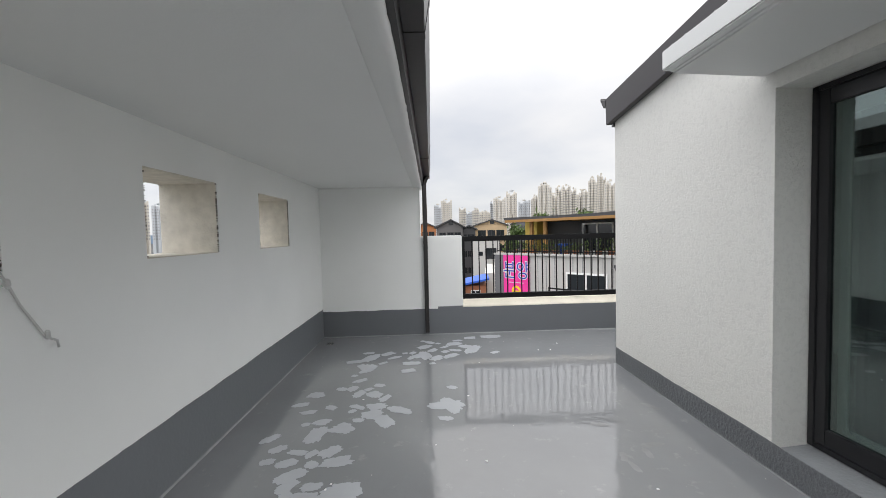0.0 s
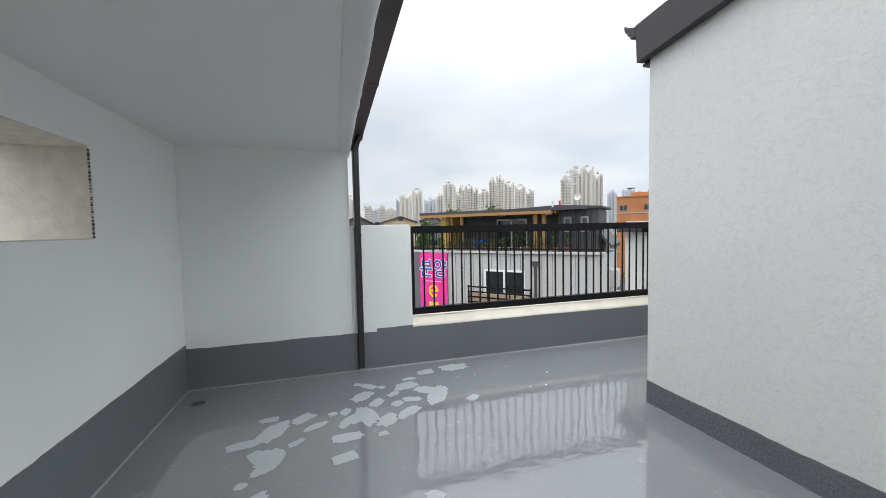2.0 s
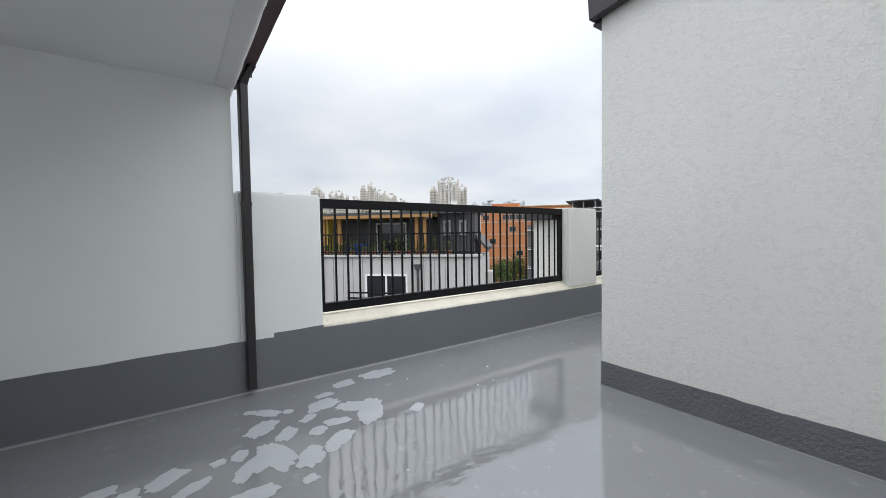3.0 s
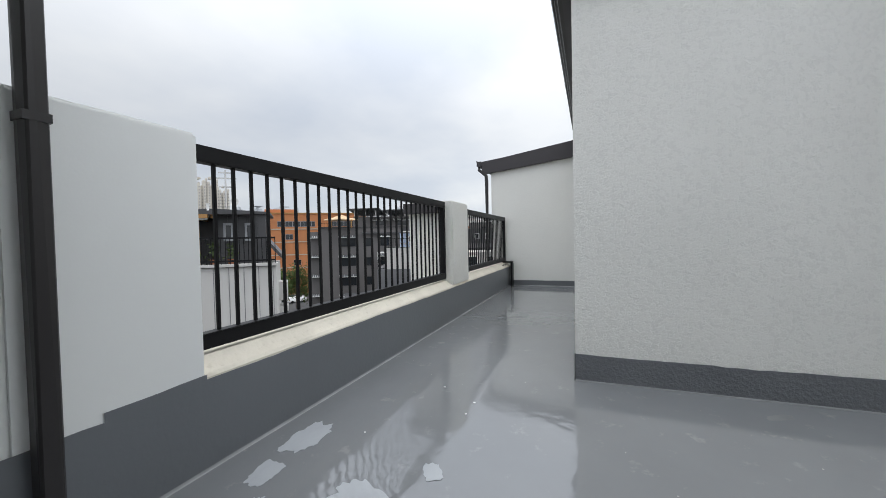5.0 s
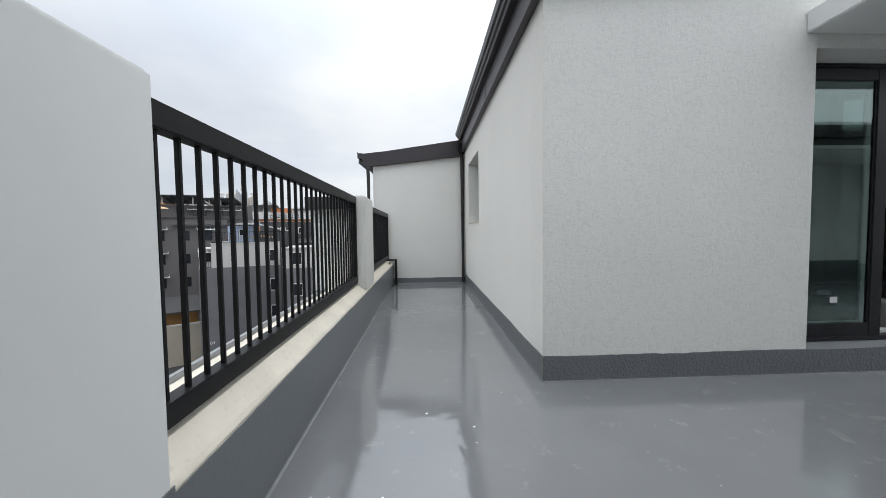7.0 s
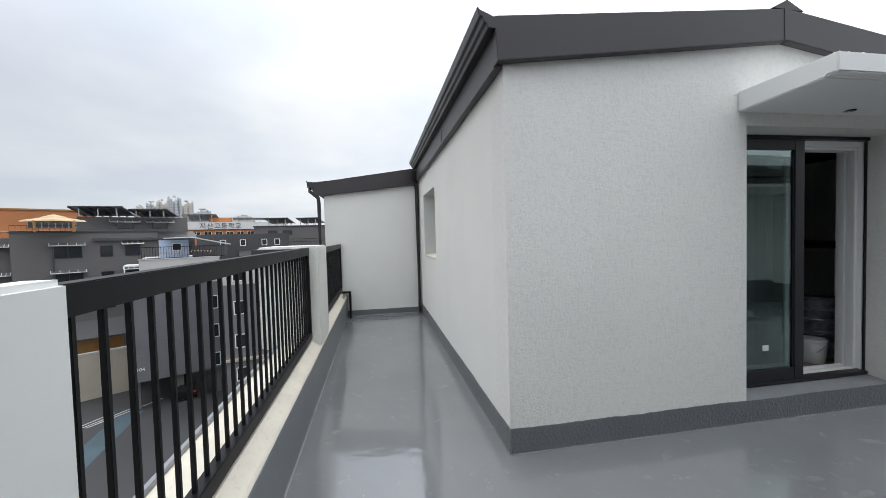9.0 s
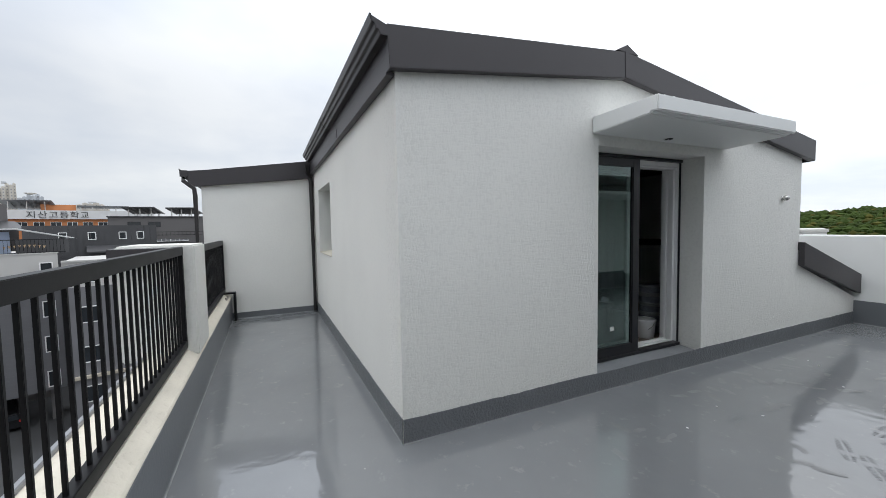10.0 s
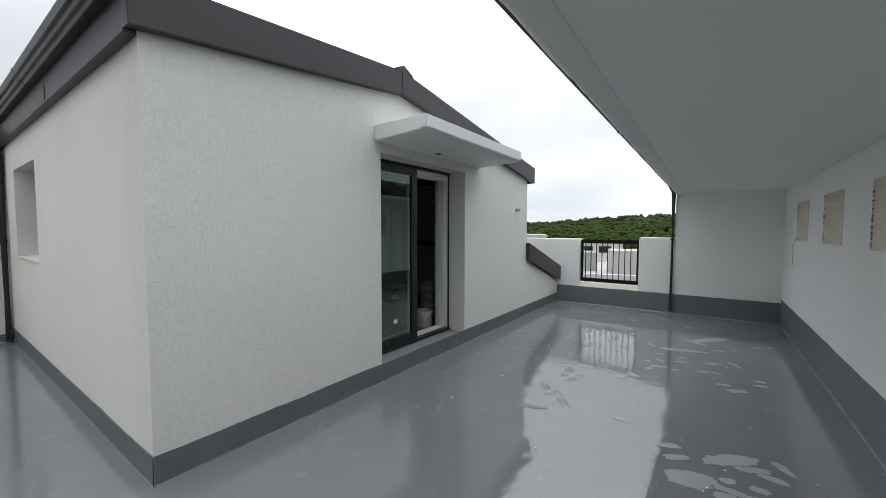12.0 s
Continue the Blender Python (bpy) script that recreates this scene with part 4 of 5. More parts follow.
def solar_array(eye, az0, az1, el0, el1, dist, base, label="tilted solar panels on steel posts above a roof"):
    c = (az0 + az1) / 2
    s = placed("solar_array", eye, c, dist, label, "solar panels", "solar panels on roofs", 0.0, 18)
    w = at_x(dist, az1, c)
    z0, z1 = at_z(dist, el0), at_z(dist, el1)
    bm = bm_prism(bmesh.new(), [(-2.0, z1), (2.4, z0), (2.4, z0 + 0.08), (-2.0, z1 + 0.08)], "x", -w, w)
    deck = lpart("panel_deck", bm, PANEL, s)
    for i in range(7):
        x = -w + 2 * w * i / 6
        lpart("purlin", bm_prism(bmesh.new(), [(-2.0, z1 - 0.1), (2.4, z0 - 0.1), (2.4, z0 - 0.01), (-2.0, z1 - 0.01)], "x", x - 0.05, x + 0.05), PANEL, deck)
    for x in (-w * 0.7, 0.0, w * 0.7):
        for y, z in ((-1.4, z1 - 0.12), (1.8, z0)):
            lpart("post", box(x - 0.06, x + 0.06, y - 0.06, y + 0.06, base, z), PALE_WALL, s)
    return s


def railing_far(parent, x0, x1, y, z, h, step=0.25):
    bm = bmesh.new()
    for b in (z + h - 0.05, z + 0.08):
        bm_box(bm, x0, x1, y - 0.025, y + 0.025, b, b + 0.05)
    for x in np.arange(x0, x1, step):
        bm_box(bm, x, x + 0.025, y - 0.012, y + 0.012, z, z + h)
    return lpart("balustrade", bm, RAIL, parent, "black metal balustrade")


NE = (-0.3, 6.3)
NN = (0.1, 2.2)

# dark apartment block
D = 57.0
flat_block = placed("apartment_block", NE, 55, D, "dark grey rendered apartment block with white ribbed awnings", "building")
xl, xr = at_x(D, 51.0, 55), at_x(D, 62.9, 55)
lpart("wall", box(xl, xr, 0, 14, GROUND_Z, 2.9), DARK_WALL, flat_block)
lpart("wall", box(xl - 1.5, xl, 1.6, 14, GROUND_Z, 2.4), DARK_WALL, flat_block)
lpart("coping", box(xl - 0.1, xr + 0.1, -0.12, 0.3, 2.9, 3.02), SEAM, flat_block)
lpart("wall", box(xr, at_x(D, 67.2, 55), 3.0, 12, GROUND_Z, 2.88), DARK_WALL, flat_block)
lpart("downpipe", box(at_x(D, 53.9, 55), at_x(D, 53.9, 55) + 0.14, -0.16, -0.01, GROUND_Z, 1.6), SEAM, flat_block)
lpart("penthouse", box(at_x(D, 56.0, 55), at_x(D, 66.5, 55), 3, 12, 2.9, 4.75), DARK_WALL, flat_block)
lpart("roof", bm_prism(bmesh.new(), [(-0.4, 2.1), (3.0, 2.95), (3.0, 2.8), (-0.4, 1.9)], "x", at_x(D, 57.1, 55), at_x(D, 67, 55)), SEAM, flat_block, "dark seamed metal lean-to roof")
for col, w, aw in ((55.1, 2.2, True), (58.2, 1.1, False), (60.5, 1.4, True)):
    for row in range(5):
        x, z = at_x(D, col, 55), 0.75 - 2.9 * row
        add_window(flat_block, x, z, w, 1.25, 0.0, FRAME, w > 1.5)
        if aw:
            add_awning(flat_block, x, z + 0.75, w + 0.6)
for row in range(5):
    add_awning(flat_block, xl - 0.75, 1.5 - 2.9 * row, 1.3, 1.6)
for col in (60.2, 63.6):
    add_window(flat_block, at_x(D, col, 55), 3.75, 1.6, 0.8, 3.0)
    add_awning(flat_block, at_x(D, col, 55), 4.15, 2.9, 3.0)
solar_array(NE, 55.8, 60.4, 3.4, 4.2, 60, 4.75)
solar_array(NE, 60.8, 64.6, 3.35, 4.0, 60, 4.75)
solar_array(NE, 65.6, 69.4, 2.75, 3.5, 129, 7.0)
gaz = placed("gazebo", NE, 54.2, 55.5, "beige canvas gazebo with timber posts on a roof", "gazebo")
lpart("canopy", lathe([(2.45, 3.95), (2.3, 4.1), (1.0, 4.35), (0.9, 4.45), (0.1, 4.7)], 4), CANVAS, gaz)
for x, y in ((-1.4, -0.9), (1.4, -0.9), (-1.4, 1.4), (1.4, 1.4)):
    lpart("post", box(x - 0.08, x + 0.08, y - 0.08, y + 0.08, 2.9, 4.05), TIMBER, gaz)
railing_far(flat_block, xl, at_x(D, 56, 55), 0.4, 2.95, 0.7, 0.4)

# orange brick building
D = 110.0
brick_block = placed("brick_building", NE, 49.5, D, "long orange brick building with window bands", "building")
xl, xr = at_x(D, 41.9, 49.5), at_x(D, 57.5, 49.5)
lpart("wall", box(xl, xr, 0, 18, GROUND_Z, 8.7), BRICK, brick_block)
lpart("coping", box(xl - 0.2, xr + 0.2, -0.2, 0.5, 8.7, 9.0), TIMBER, brick_block)
for row, z in enumerate((5.9, 2.4, -1.1, -4.6)):
    lpart("ledge", box(xl, xr, -0.12, 0.0, z - 1.5, z - 1.25), CREAM_WALL, brick_block)
    for i in range(15):
        if (row == 0 and i % 7 > 2) or (i * 3 + row * 2) % 7 == 0:
            add_window(brick_block, xl + 1.6 + (xr - xl - 3) * i / 14, z, 1.9, 1.5, 0.0, FLASH)
lpart("penthouse", box(xl + 3, xl + 11, 4, 10, 8.7, 10.2), BRICK, brick_block)

# grey tiled block with a roof terrace
D = 43.0
tile_block = placed("tiled_block", NE, 64.4, D, "grey tiled block with a pale top storey and roof terrace", "building")
xl, xr = at_x(D, 59.5, 64.4), at_x(D, 69.2, 64.4)
lpart("wall", box(xl, xr, 0, 10, -10.9, -2.4), TILE, tile_block, "grey split tile wall")
lpart("top_storey", box(xl + 1.1, xr - 0.003, 0.004, 10, -2.4, -0.02), PALE_WALL, tile_block, "pale panel storey")
for i, z in enumerate(np.arange(-10.7, -2.5, 0.32)):
    lpart("tile_course", box(xl - 0.02, xr + 0.02, -0.025, 0.02, z, z + 0.24), TILE, tile_block)
for x in (xl + 0.4, (xl + xr) / 2, xr - 0.6):
    lpart("column", box(x - 0.3, x + 0.3, 0.6, 1.2, GROUND_Z, -10.9), DARK_WALL, tile_block)
lpart("wall", box(xl + 4.4, xr, 7.0, 9, GROUND_Z, -10.9), DARK_WALL, tile_block)
for z in (-4.4, -7.2, -10.0, -1.35):
    add_window(tile_block, at_x(D, 68.3, 64.4), z, 0.75, 1.3, -0.03, PVC, False)
lpart("balcony_frame", box(xl + 0.05, xl + 1.1, 0.05, 2.5, -0.55, -0.43), PVC, tile_block)
lpart("balcony_frame", box(xl + 0.05, xl + 0.13, 0.05, 0.13, -2.4, -0.55), PVC, tile_block)
railing_far(tile_block, xl + 0.05, xl + 1.1, 0.06, -2.4, 1.1, 0.16)
railing_far(tile_block, xl + 1.1, xr + 0.5, 0.2, -0.02, 1.15, 0.2)
lpart("coping", box(xl + 1.05, xr + 0.05, -0.05, 0.3, -0.02, 0.06), PALE_WALL, tile_block)
number = bpy.data.curves.new("number", "FONT")
number.body, number.size, number.extrude = "104", 0.42, 0.01
plate = new("house_number", number)
plate.parent, plate.location, plate.rotation_euler = tile_block, (xl + 0.5, -0.05, -9.9), (radians(90), 0, 0)
number.materials.append(PVC)
hut = placed("roof_hut", NE, 64.6, D + 3.5, "pale blue boarded hut with a white sail on a roof", "hut")
lpart("wall", box(-1.35, 1.1, 0, 2.5, -0.02, 1.75), PALE_BLUE, hut)
add_window(hut, 0.1, 1.05, 0.8, 0.75, 0.0, PVC, False)
lpart("sail", bm_prism(bmesh.new(), [(-0.9, 1.95), (1.4, 2.0), (4.6, 1.2), (4.6, 1.14), (1.4, 1.92), (-0.9, 1.88)], "y", -2.6, 0.6), SAIL, hut, "white stretched sail cloth")
bm = bmesh.new()
for i in range(16):
    x = -1.2 + 0.26 * i
    bm_prism(bm, [(x, 0.62 - 0.1 * math.sin(i * 0.42)), (x + 0.16, 0.62 - 0.1 * math.sin(i * 0.42)), (x + 0.08, 0.40 - 0.1 * math.sin(i * 0.42))], "y", -3.2, -3.18)
lpart("bunting", bm, CANVAS, hut, "string of small paper flags")
lpart("screen", box(1.3, 4.2, -3.0, -2.9, 0.0, 1.15), SEAM, hut, "dark privacy screen")
D = 37.0
side_block = placed("tiled_block", NE, 75.5, D, "grey tiled block side with white framed windows", "building")
xl, xr = at_x(D, 69.4, 75.5), at_x(D, 84, 75.5)
lpart("wall", box(xl, xr, 0, 9, -13.5, -2.3), TILE, side_block)
lpart("top_storey", box(xl, xr, 0.004, 9, -2.3, -0.5), PALE_WALL, side_block)
for az in (71.3, 74.3, 77.4, 80.5):
    for z in (-1.4, -4.3, -7.2, -10.1):
        add_window(side_block, at_x(D, az, 75.5), z, 1.0, 1.2, 0.0, PVC, False)
lpart("coping", box(xl, xr, -0.1, 0.3, -0.5, -0.38), PALE_WALL, side_block)
lpart("ledge", box(xl, xr, -0.3, 0.0, -8.9, -8.7), CREAM_WALL, side_block)

# charcoal metal house, dark block and school behind
D = 54.0
seam_house = placed("metal_clad_house", NE, 72.2, D, "charcoal seamed metal house with small white windows", "building")
xl, xr = at_x(D, 66.8, 72.2), at_x(D, 77.7, 72.2)
lpart("wall", box(xl, xr, 0, 8, GROUND_Z, 2.35), SEAM, seam_house)
for x in np.arange(xl + 0.4, xr, 0.55):
    lpart("seam", box(x, x + 0.04, -0.05, 0.0, -1.0, 2.3), SEAM, seam_house)
lpart("roof", bm_prism(bmesh.new(), [(-1.6, -0.35), (0.0, 0.25), (0.0, 0.12), (-1.6, -0.48)], "x", at_x(D, 71.5, 72.2), xr), SEAM, seam_house, "low seamed metal roof")
for az in (69.7, 72.0, 74.6, 76.2):
    add_window(seam_house, at_x(D, az, 72.2), 1.25, 0.65, 0.8, -0.02, PVC, False)
D = 70.0
dark_block = placed("dark_flat_roofed_block", NE, 79, D, "dark grey flat roofed block with roof terraces", "building")
xl, xr = at_x(D, 73.4, 79), at_x(D, 88, 79)
lpart("wall", box(xl, xr, 0, 10, GROUND_Z, 3.75), DARK_WALL, dark_block)
lpart("coping", box(xl - 0.15, xr, -0.15, 0.3, 3.75, 3.9), SEAM, dark_block)
for az in (75.7, 77.6):
    add_window(dark_block, at_x(D, az, 79), 2.7, 1.5, 0.8)
railing_far(dark_block, xl, xr, -0.4, 1.0, 0.6, 0.5)
for az in (78.2, 80.0):
    add_awning(dark_block, at_x(D, az, 79), 0.2, 2.2)
solar_array(NE, 75.1, 78.2, 2.4, 3.0, 74, 3.75)
solar_array(NE, 79.2, 82.2, 2.4, 3.0, 74, 3.75)
D = 125.0
school = placed("school", NE, 71, D, "orange brick school with a white lettered band", "building")
xl, xr = at_x(D, 63.5, 71), at_x(D, 77.6, 71)
lpart("wall", box(xl, xr, 0, 12, GROUND_Z, 5.0), BRICK, school)
lpart("band", box(xl, xr, -0.5, 12, 5.0, 7.0), SAIL, school, "white lettered band")
lpart("penthouse", box(at_x(D, 68.2, 71), at_x(D, 70.9, 71), 3, 8, 7.0, 8.5), BRICK, school)
lpart("canopy", box(at_x(D, 71.0, 71), at_x(D, 75.4, 71), 2, 9, 8.0, 8.4), PANEL, school, "roof shelter")
for i in range(5):
    lpart("post", box(at_x(D, 71.2 + i, 71), at_x(D, 71.2 + i, 71) + 0.2, 2.2, 2.4, 7.0, 8.0), PALE_WALL, school)
for i in range(11):
    add_window(school, xl + 2 + (xr - xl - 4) * i / 10, 3.6, 1.8, 1.5, 0.0, PVC)
sign = bpy.data.curves.new("letters", "FONT")
sign.body, sign.size, sign.extrude, sign.space_character = "지산고등학교", 1.75, 0.05, 1.15
letters = new("school_letters", sign)
letters.parent, letters.location, letters.rotation_euler = school, (at_x(D, 67.2, 71), -0.56, 5.35), (radians(90), 0, 0)
sign.materials.append(SEAM)

# courtyard wall, parking lines and a parked car
yard = placed("courtyard_wall", NE, 54.5, 50, "cream block wall beside the parking yard", "wall")
lpart("wall", box(-9, 4.6, 0, 0.3, GROUND_Z, -9.1), CREAM_WALL, yard)
lpart("coping", box(-9, 4.6, -0.05, 0.35, -9.1, -8.95), PALE_WALL, yard)
shed = placed("lean_to_shed", NE, 56.8, 51.5, "dark lean-to shed with a timber front", "shed")
lpart("roof", bm_prism(bmesh.new(), [(-1.2, -7.6), (2.0, -6.3), (2.0, -6.45), (-1.2, -7.75)], "x", -2.2, 2.4), SEAM, shed)
lpart("front", box(-1.8, 2.2, 0.2, 0.3, GROUND_Z, -7.2), TIMBER, shed)
for i, az in enumerate((54.6, 57.0, 59.2)):
    line = placed("parking_line", NE, az, 43.0 + i * 0.4, "white painted parking line on asphalt", "road marking", "parking lines", GROUND_Z, 62)
    lpart("paint", box(-0.06, 0.06, -3, 3, 0.002, 0.012), PALE_WALL, line)
stripe = placed("painted_lane", NE, 56.2, 38.0, "worn blue painted lane, coloured darker for building shade", "road marking", "", GROUND_Z, 25)
lpart("paint", box(-0.9, 0.9, -7, 6, 0.002, 0.010), DULL_BLUE, stripe)


def car(eye, az, dist, turn, paint, label):
    c = placed("car", eye, az, dist, label, "car", "", GROUND_Z, turn)
    body = [(-0.86, 0.30), (-0.88, 0.62), (-0.82, 0.88), (-0.66, 1.28), (-0.55, 1.42), (0.55, 1.42), (0.66, 1.28), (0.82, 0.88), (0.88, 0.62), (0.86, 0.30)]
    lpart("body", bm_prism(bmesh.new(), body, "y", -2.0, 2.2), paint, c, "", 0.08)
    lpart("rear_window", bm_prism(bmesh.new(), [(-0.6, 0.95), (0.6, 0.95), (0.5, 1.32), (-0.5, 1.32)], "y", -2.03, -1.99), DARK_PANE, c)
    for s in (-1, 1):
        lpart("tail_light", box(s * 0.72 - 0.13, s * 0.72 + 0.13, -2.04, -1.99, 0.72, 0.88), RED, c)
        for y in (-1.3, 1.4):
            bm = bmesh.new()
            bm_lathe(bm, [(0.31, -0.1), (0.33, -0.06), (0.33, 0.06), (0.31, 0.1)], 18)
            bmesh.ops.transform(bm, matrix=Matrix.Translation((s * 0.8, y, 0.33)) @ Matrix.Rotation(radians(90), 4, "Y"), verts=bm.verts)
            lpart("wheel", bm, RAIL, c)
    return c


BLACK_PAINT = painted("black_car_paint", (0.012, 0.012, 0.014), 0.15, 0.1, 1, 10, 0.0002)
car(NE, 64.8, 45.0, 0, BLACK_PAINT, "black car parked under the tiled block")
car(NE, 47.5, 96.0, 70, SAIL, "white car parked by the street trees")
car(NE, 46.2, 100.0, 70, BLACK_PAINT, "dark car parked by the street trees")

# neighbouring house with roof deck and banner
near_house = new("neighbour_house")
NEAR = Matrix.Translation((11.16, 17.23, -0.46)) @ Matrix.Rotation(math.atan2(-0.73, 0.68), 4, "Z") @ Matrix.Diagonal((1.235, 1.385, 1.385, 1.0))
near_house.matrix_world = NEAR
tagged(near_house, "pale panelled house with a dark roof deck storey", "building")
# local x runs along the front from the far end (negative) to the near corner (0), y away from the terrace
L = 8.35
lpart("wall", box(-L, 0, 0, 3.6, GROUND_Z, 0.33), PALE_WALL, near_house, "pale vertical panel wall")
for x in np.arange(-6.4, 0, 0.42):
    lpart("panel_joint", box(x, x + 0.015, -0.012, 0.0, -4.0, 0.33), TILE, near_house)
lpart("corner_tile", box(-L - 0.02, -6.5, -0.03, 0.5, GROUND_Z, 0.35), TILE, near_house, "grey stone tile corner")
for i, z in enumerate(np.arange(-4.0, 0.25, 0.16)):
    lpart("stone_course", box(-L - 0.04, -6.48, -0.045, 0.0, z, z + 0.125), TILE, near_house)
lpart("coping", box(-L - 0.08, 0.06, -0.08, 0.35, 0.35, 0.42), PALE_WALL, near_house)
add_window(near_house, -3.72, -0.72, 1.75, 0.95, -0.01, PVC)
# dark sheet over the open half stands for the unlit room
lpart("open_half_dark_sheet", box(-4.5, -3.75, -0.03, -0.02, -1.12, -0.32), DARK_PANE, near_house)
bm = bmesh.new()
for z in (-0.82, -1.0, -1.18, -1.36):
    bm_box(bm, -4.95, -2.35, -0.82, -0.78, z, z + 0.05)
for x in (-4.95, -4.1, -3.2, -2.39):
    bm_box(bm, x, x + 0.05, -0.8, -0.76, -2.2, -0.75)
lpart("balcony_rail", bm, RAIL, near_house, "black balcony rail")
for i in range(6):
    lpart("balcony_board", box(-4.93, -2.4, -0.75, -0.72, -1.17 - 0.17 * i, -1.03 - 0.17 * i), CANVAS, near_house)
lpart("balcony_slab", box(-5.0, -2.3, -0.85, 0.0, -2.6, -2.4), PALE_WALL, near_house)
lpart("rain_pipe", box(-2.46, -2.38, -0.1, -0.02, -9, 0.0), SEAM, near_house)
lpart("rain_hopper", bm_prism(bmesh.new(), [(-2.56, 0.1), (-2.28, 0.1), (-2.36, -0.1), (-2.48, -0.1)], "y", -0.16, -0.02), SEAM, near_house)
# deck storey
lpart("deck_wall", box(-7.49, -0.4, 3.0, 3.5, 0.33, 1.86), SEAM, near_house, "charcoal clad deck storey")
lpart("deck_wall", box(-1.9, -0.35, 1.2, 3.0, 0.33, 1.90), SEAM, near_house)
for x in np.arange(-1.85, -0.4, 0.3):
    lpart("seam", box(x, x + 0.03, 1.16, 1.2, 0.4, 1.90), SEAM, near_house)
lpart("yellow_wall", box(-8.2, -7.5, 2.2, 3.5, 0.33, 1.84), YELLOW, near_house, "yellow rendered wall")
lpart("pergola_roof", box(-8.3, -0.7, 0.6, 3.5, 1.86, 1.965), SEAM, near_house, "dark pergola roof")
lpart("pergola_beam", box(-8.25, -2.0, 0.6, 0.75, 1.75, 1.86), TIMBER, near_house, "honey timber beam")
for i in range(9):
    lpart("rafter", box(-6.9 + i * 0.62, -6.8 + i * 0.62, 0.75, 3.0, 1.76, 1.86), TIMBER, near_house)
for x in (-6.95, -6.2, -2.4, -2.75):
    lpart("post", box(x - 0.07, x + 0.07, 0.9, 1.04, 0.33, 1.76), TIMBER, near_house)
lpart("upper_roof", bm_prism(bmesh.new(), [(-4.6, 1.97), (-1.9, 2.06), (-0.2, 1.97), (-0.2, 1.90), (-4.6, 1.966)], "y", 1.1, 3.5), SEAM, near_house, "charcoal low gable roof")
add_window(near_house, -4.65, 1.0, 1.55, 1.3, 2.99, PVC)
for x in (-1.5, -0.85):
    add_window(near_house, x, 1.35, 0.3, 0.55, 1.15, FLASH, False)
railing_far(near_house, -L, 0.0, 0.15, 0.40, 0.78, 0.13)
lpart("lean_roof", bm_prism(bmesh.new(), [(-0.34, 1.15), (0.15, 0.62), (0.15, 0.5), (-0.34, 1.0)], "y", 1.0, 3.5), SEAM, near_house, "charcoal lean-to roof")
for z in (-0.9, -1.7, -2.5):
    lpart("air_unit", box(0.0, 0.3, 1.6, 2.3, z, z + 0.6), PALE_WALL, near_house, "outdoor air conditioner")
lpart("flue", lathe([(0.04, 2.1), (0.04, 2.2), (0.055, 2.21), (0.055, 2.24), (0.03, 2.28)], 10, at=(-2.05, 2.0, 0)), RED, near_house, "red capped flue")
lpart("vent_pipe", sweep([(-2.5, 0.95, 1.75), (-2.1, 0.95, 1.76), (-2.05, 0.95, 1.85), (-2.05, 0.95, 2.2)], circle(0.05, 8)), PVC, near_house)
lpart("aerial", sweep([(-1.9, 3.4, 2.0), (-1.9, 3.4, 3.6)], circle(0.032, 6)), CHROME, near_house)
for z, w in ((3.5, 0.25), (3.3, 0.38), (3.0, 0.22)):
    lpart("aerial_arm", box(-1.9 - w, -1.9 + w, 3.38, 3.42, z, z + 0.045), CHROME, near_house)
bm = bmesh.new()
bm_lathe(bm, [(0.01, 0.0), (0.09, 0.018), (0.155, 0.06), (0.16, 0.065), (0.09, 0.027), (0.01, 0.01)], 18)
bmesh.ops.transform(bm, matrix=Matrix.Translation((-1.6, 3.3, 2.45)) @ Matrix.Rotation(radians(65), 4, "X"), verts=bm.verts)
lpart("satellite_dish", bm, PALE_WALL, near_house)
lpart("dish_mast", box(-1.63, -1.57, 3.3, 3.36, 2.0, 2.45), CHROME, near_house)
table = new("garden_table")
table.parent = None
tagged(table, "blue plastic crates and table on the deck", "table")
table.matrix_world = NEAR
lpart("top", box(-5.95, -5.35, 1.3, 1.9, 0.72, 0.78), BLUE, table)
for x in (-5.9, -5.42):
    for y in (1.35, 1.82):
        lpart("leg", box(x - 0.03, x + 0.03, y - 0.03, y + 0.03, 0.33, 0.72), BLUE, table)
POT = painted("terracotta", (0.36, 0.14, 0.07), 0.8, 0.1, 4, 30, 0.003)
for i in range(13):
    x = -7.6 + i * 0.52 + random.uniform(-0.12, 0.12)
    plant = new("potted_plant")
    plant.matrix_world = NEAR
    tagged(plant, "potted plant standing along the deck railing", "plant", "pots on the deck")
    y, h = random.uniform(0.4, 0.75), random.uniform(0.15, 0.55)
    lpart("pot", lathe([(0.09, 0.0), (0.13, 0.2), (0.14, 0.22), (0.11, 0.21)], 10, at=(x, y, 0.33)), POT, plant)
    bm = bmesh.new()
    for k in range(60):
        c = Vector((x + random.gauss(0, 0.1), y + random.gauss(0, 0.1), 0.55 + h * random.random()))
        d = Vector((random.uniform(-1, 1), random.uniform(-1, 1), random.uniform(-0.3, 1))).normalized() * 0.06
        e = d.cross(Vector((random.random(), random.random(), random.random()))).normalized() * 0.03
        bm.faces.new([bm.verts.new(c - d), bm.verts.new(c + e), bm.verts.new(c + d), bm.verts.new(c - e)])
    lpart("leaves", bm, LEAF, plant)
banner = new("hanging_banner")
banner.matrix_world = NEAR
tagged(banner, "tall pink vinyl banner with blue and yellow print", "banner")
lpart("sheet", box(-7.82, -6.38, -0.075, -0.06, -4.4, 0.34), PINK, banner)


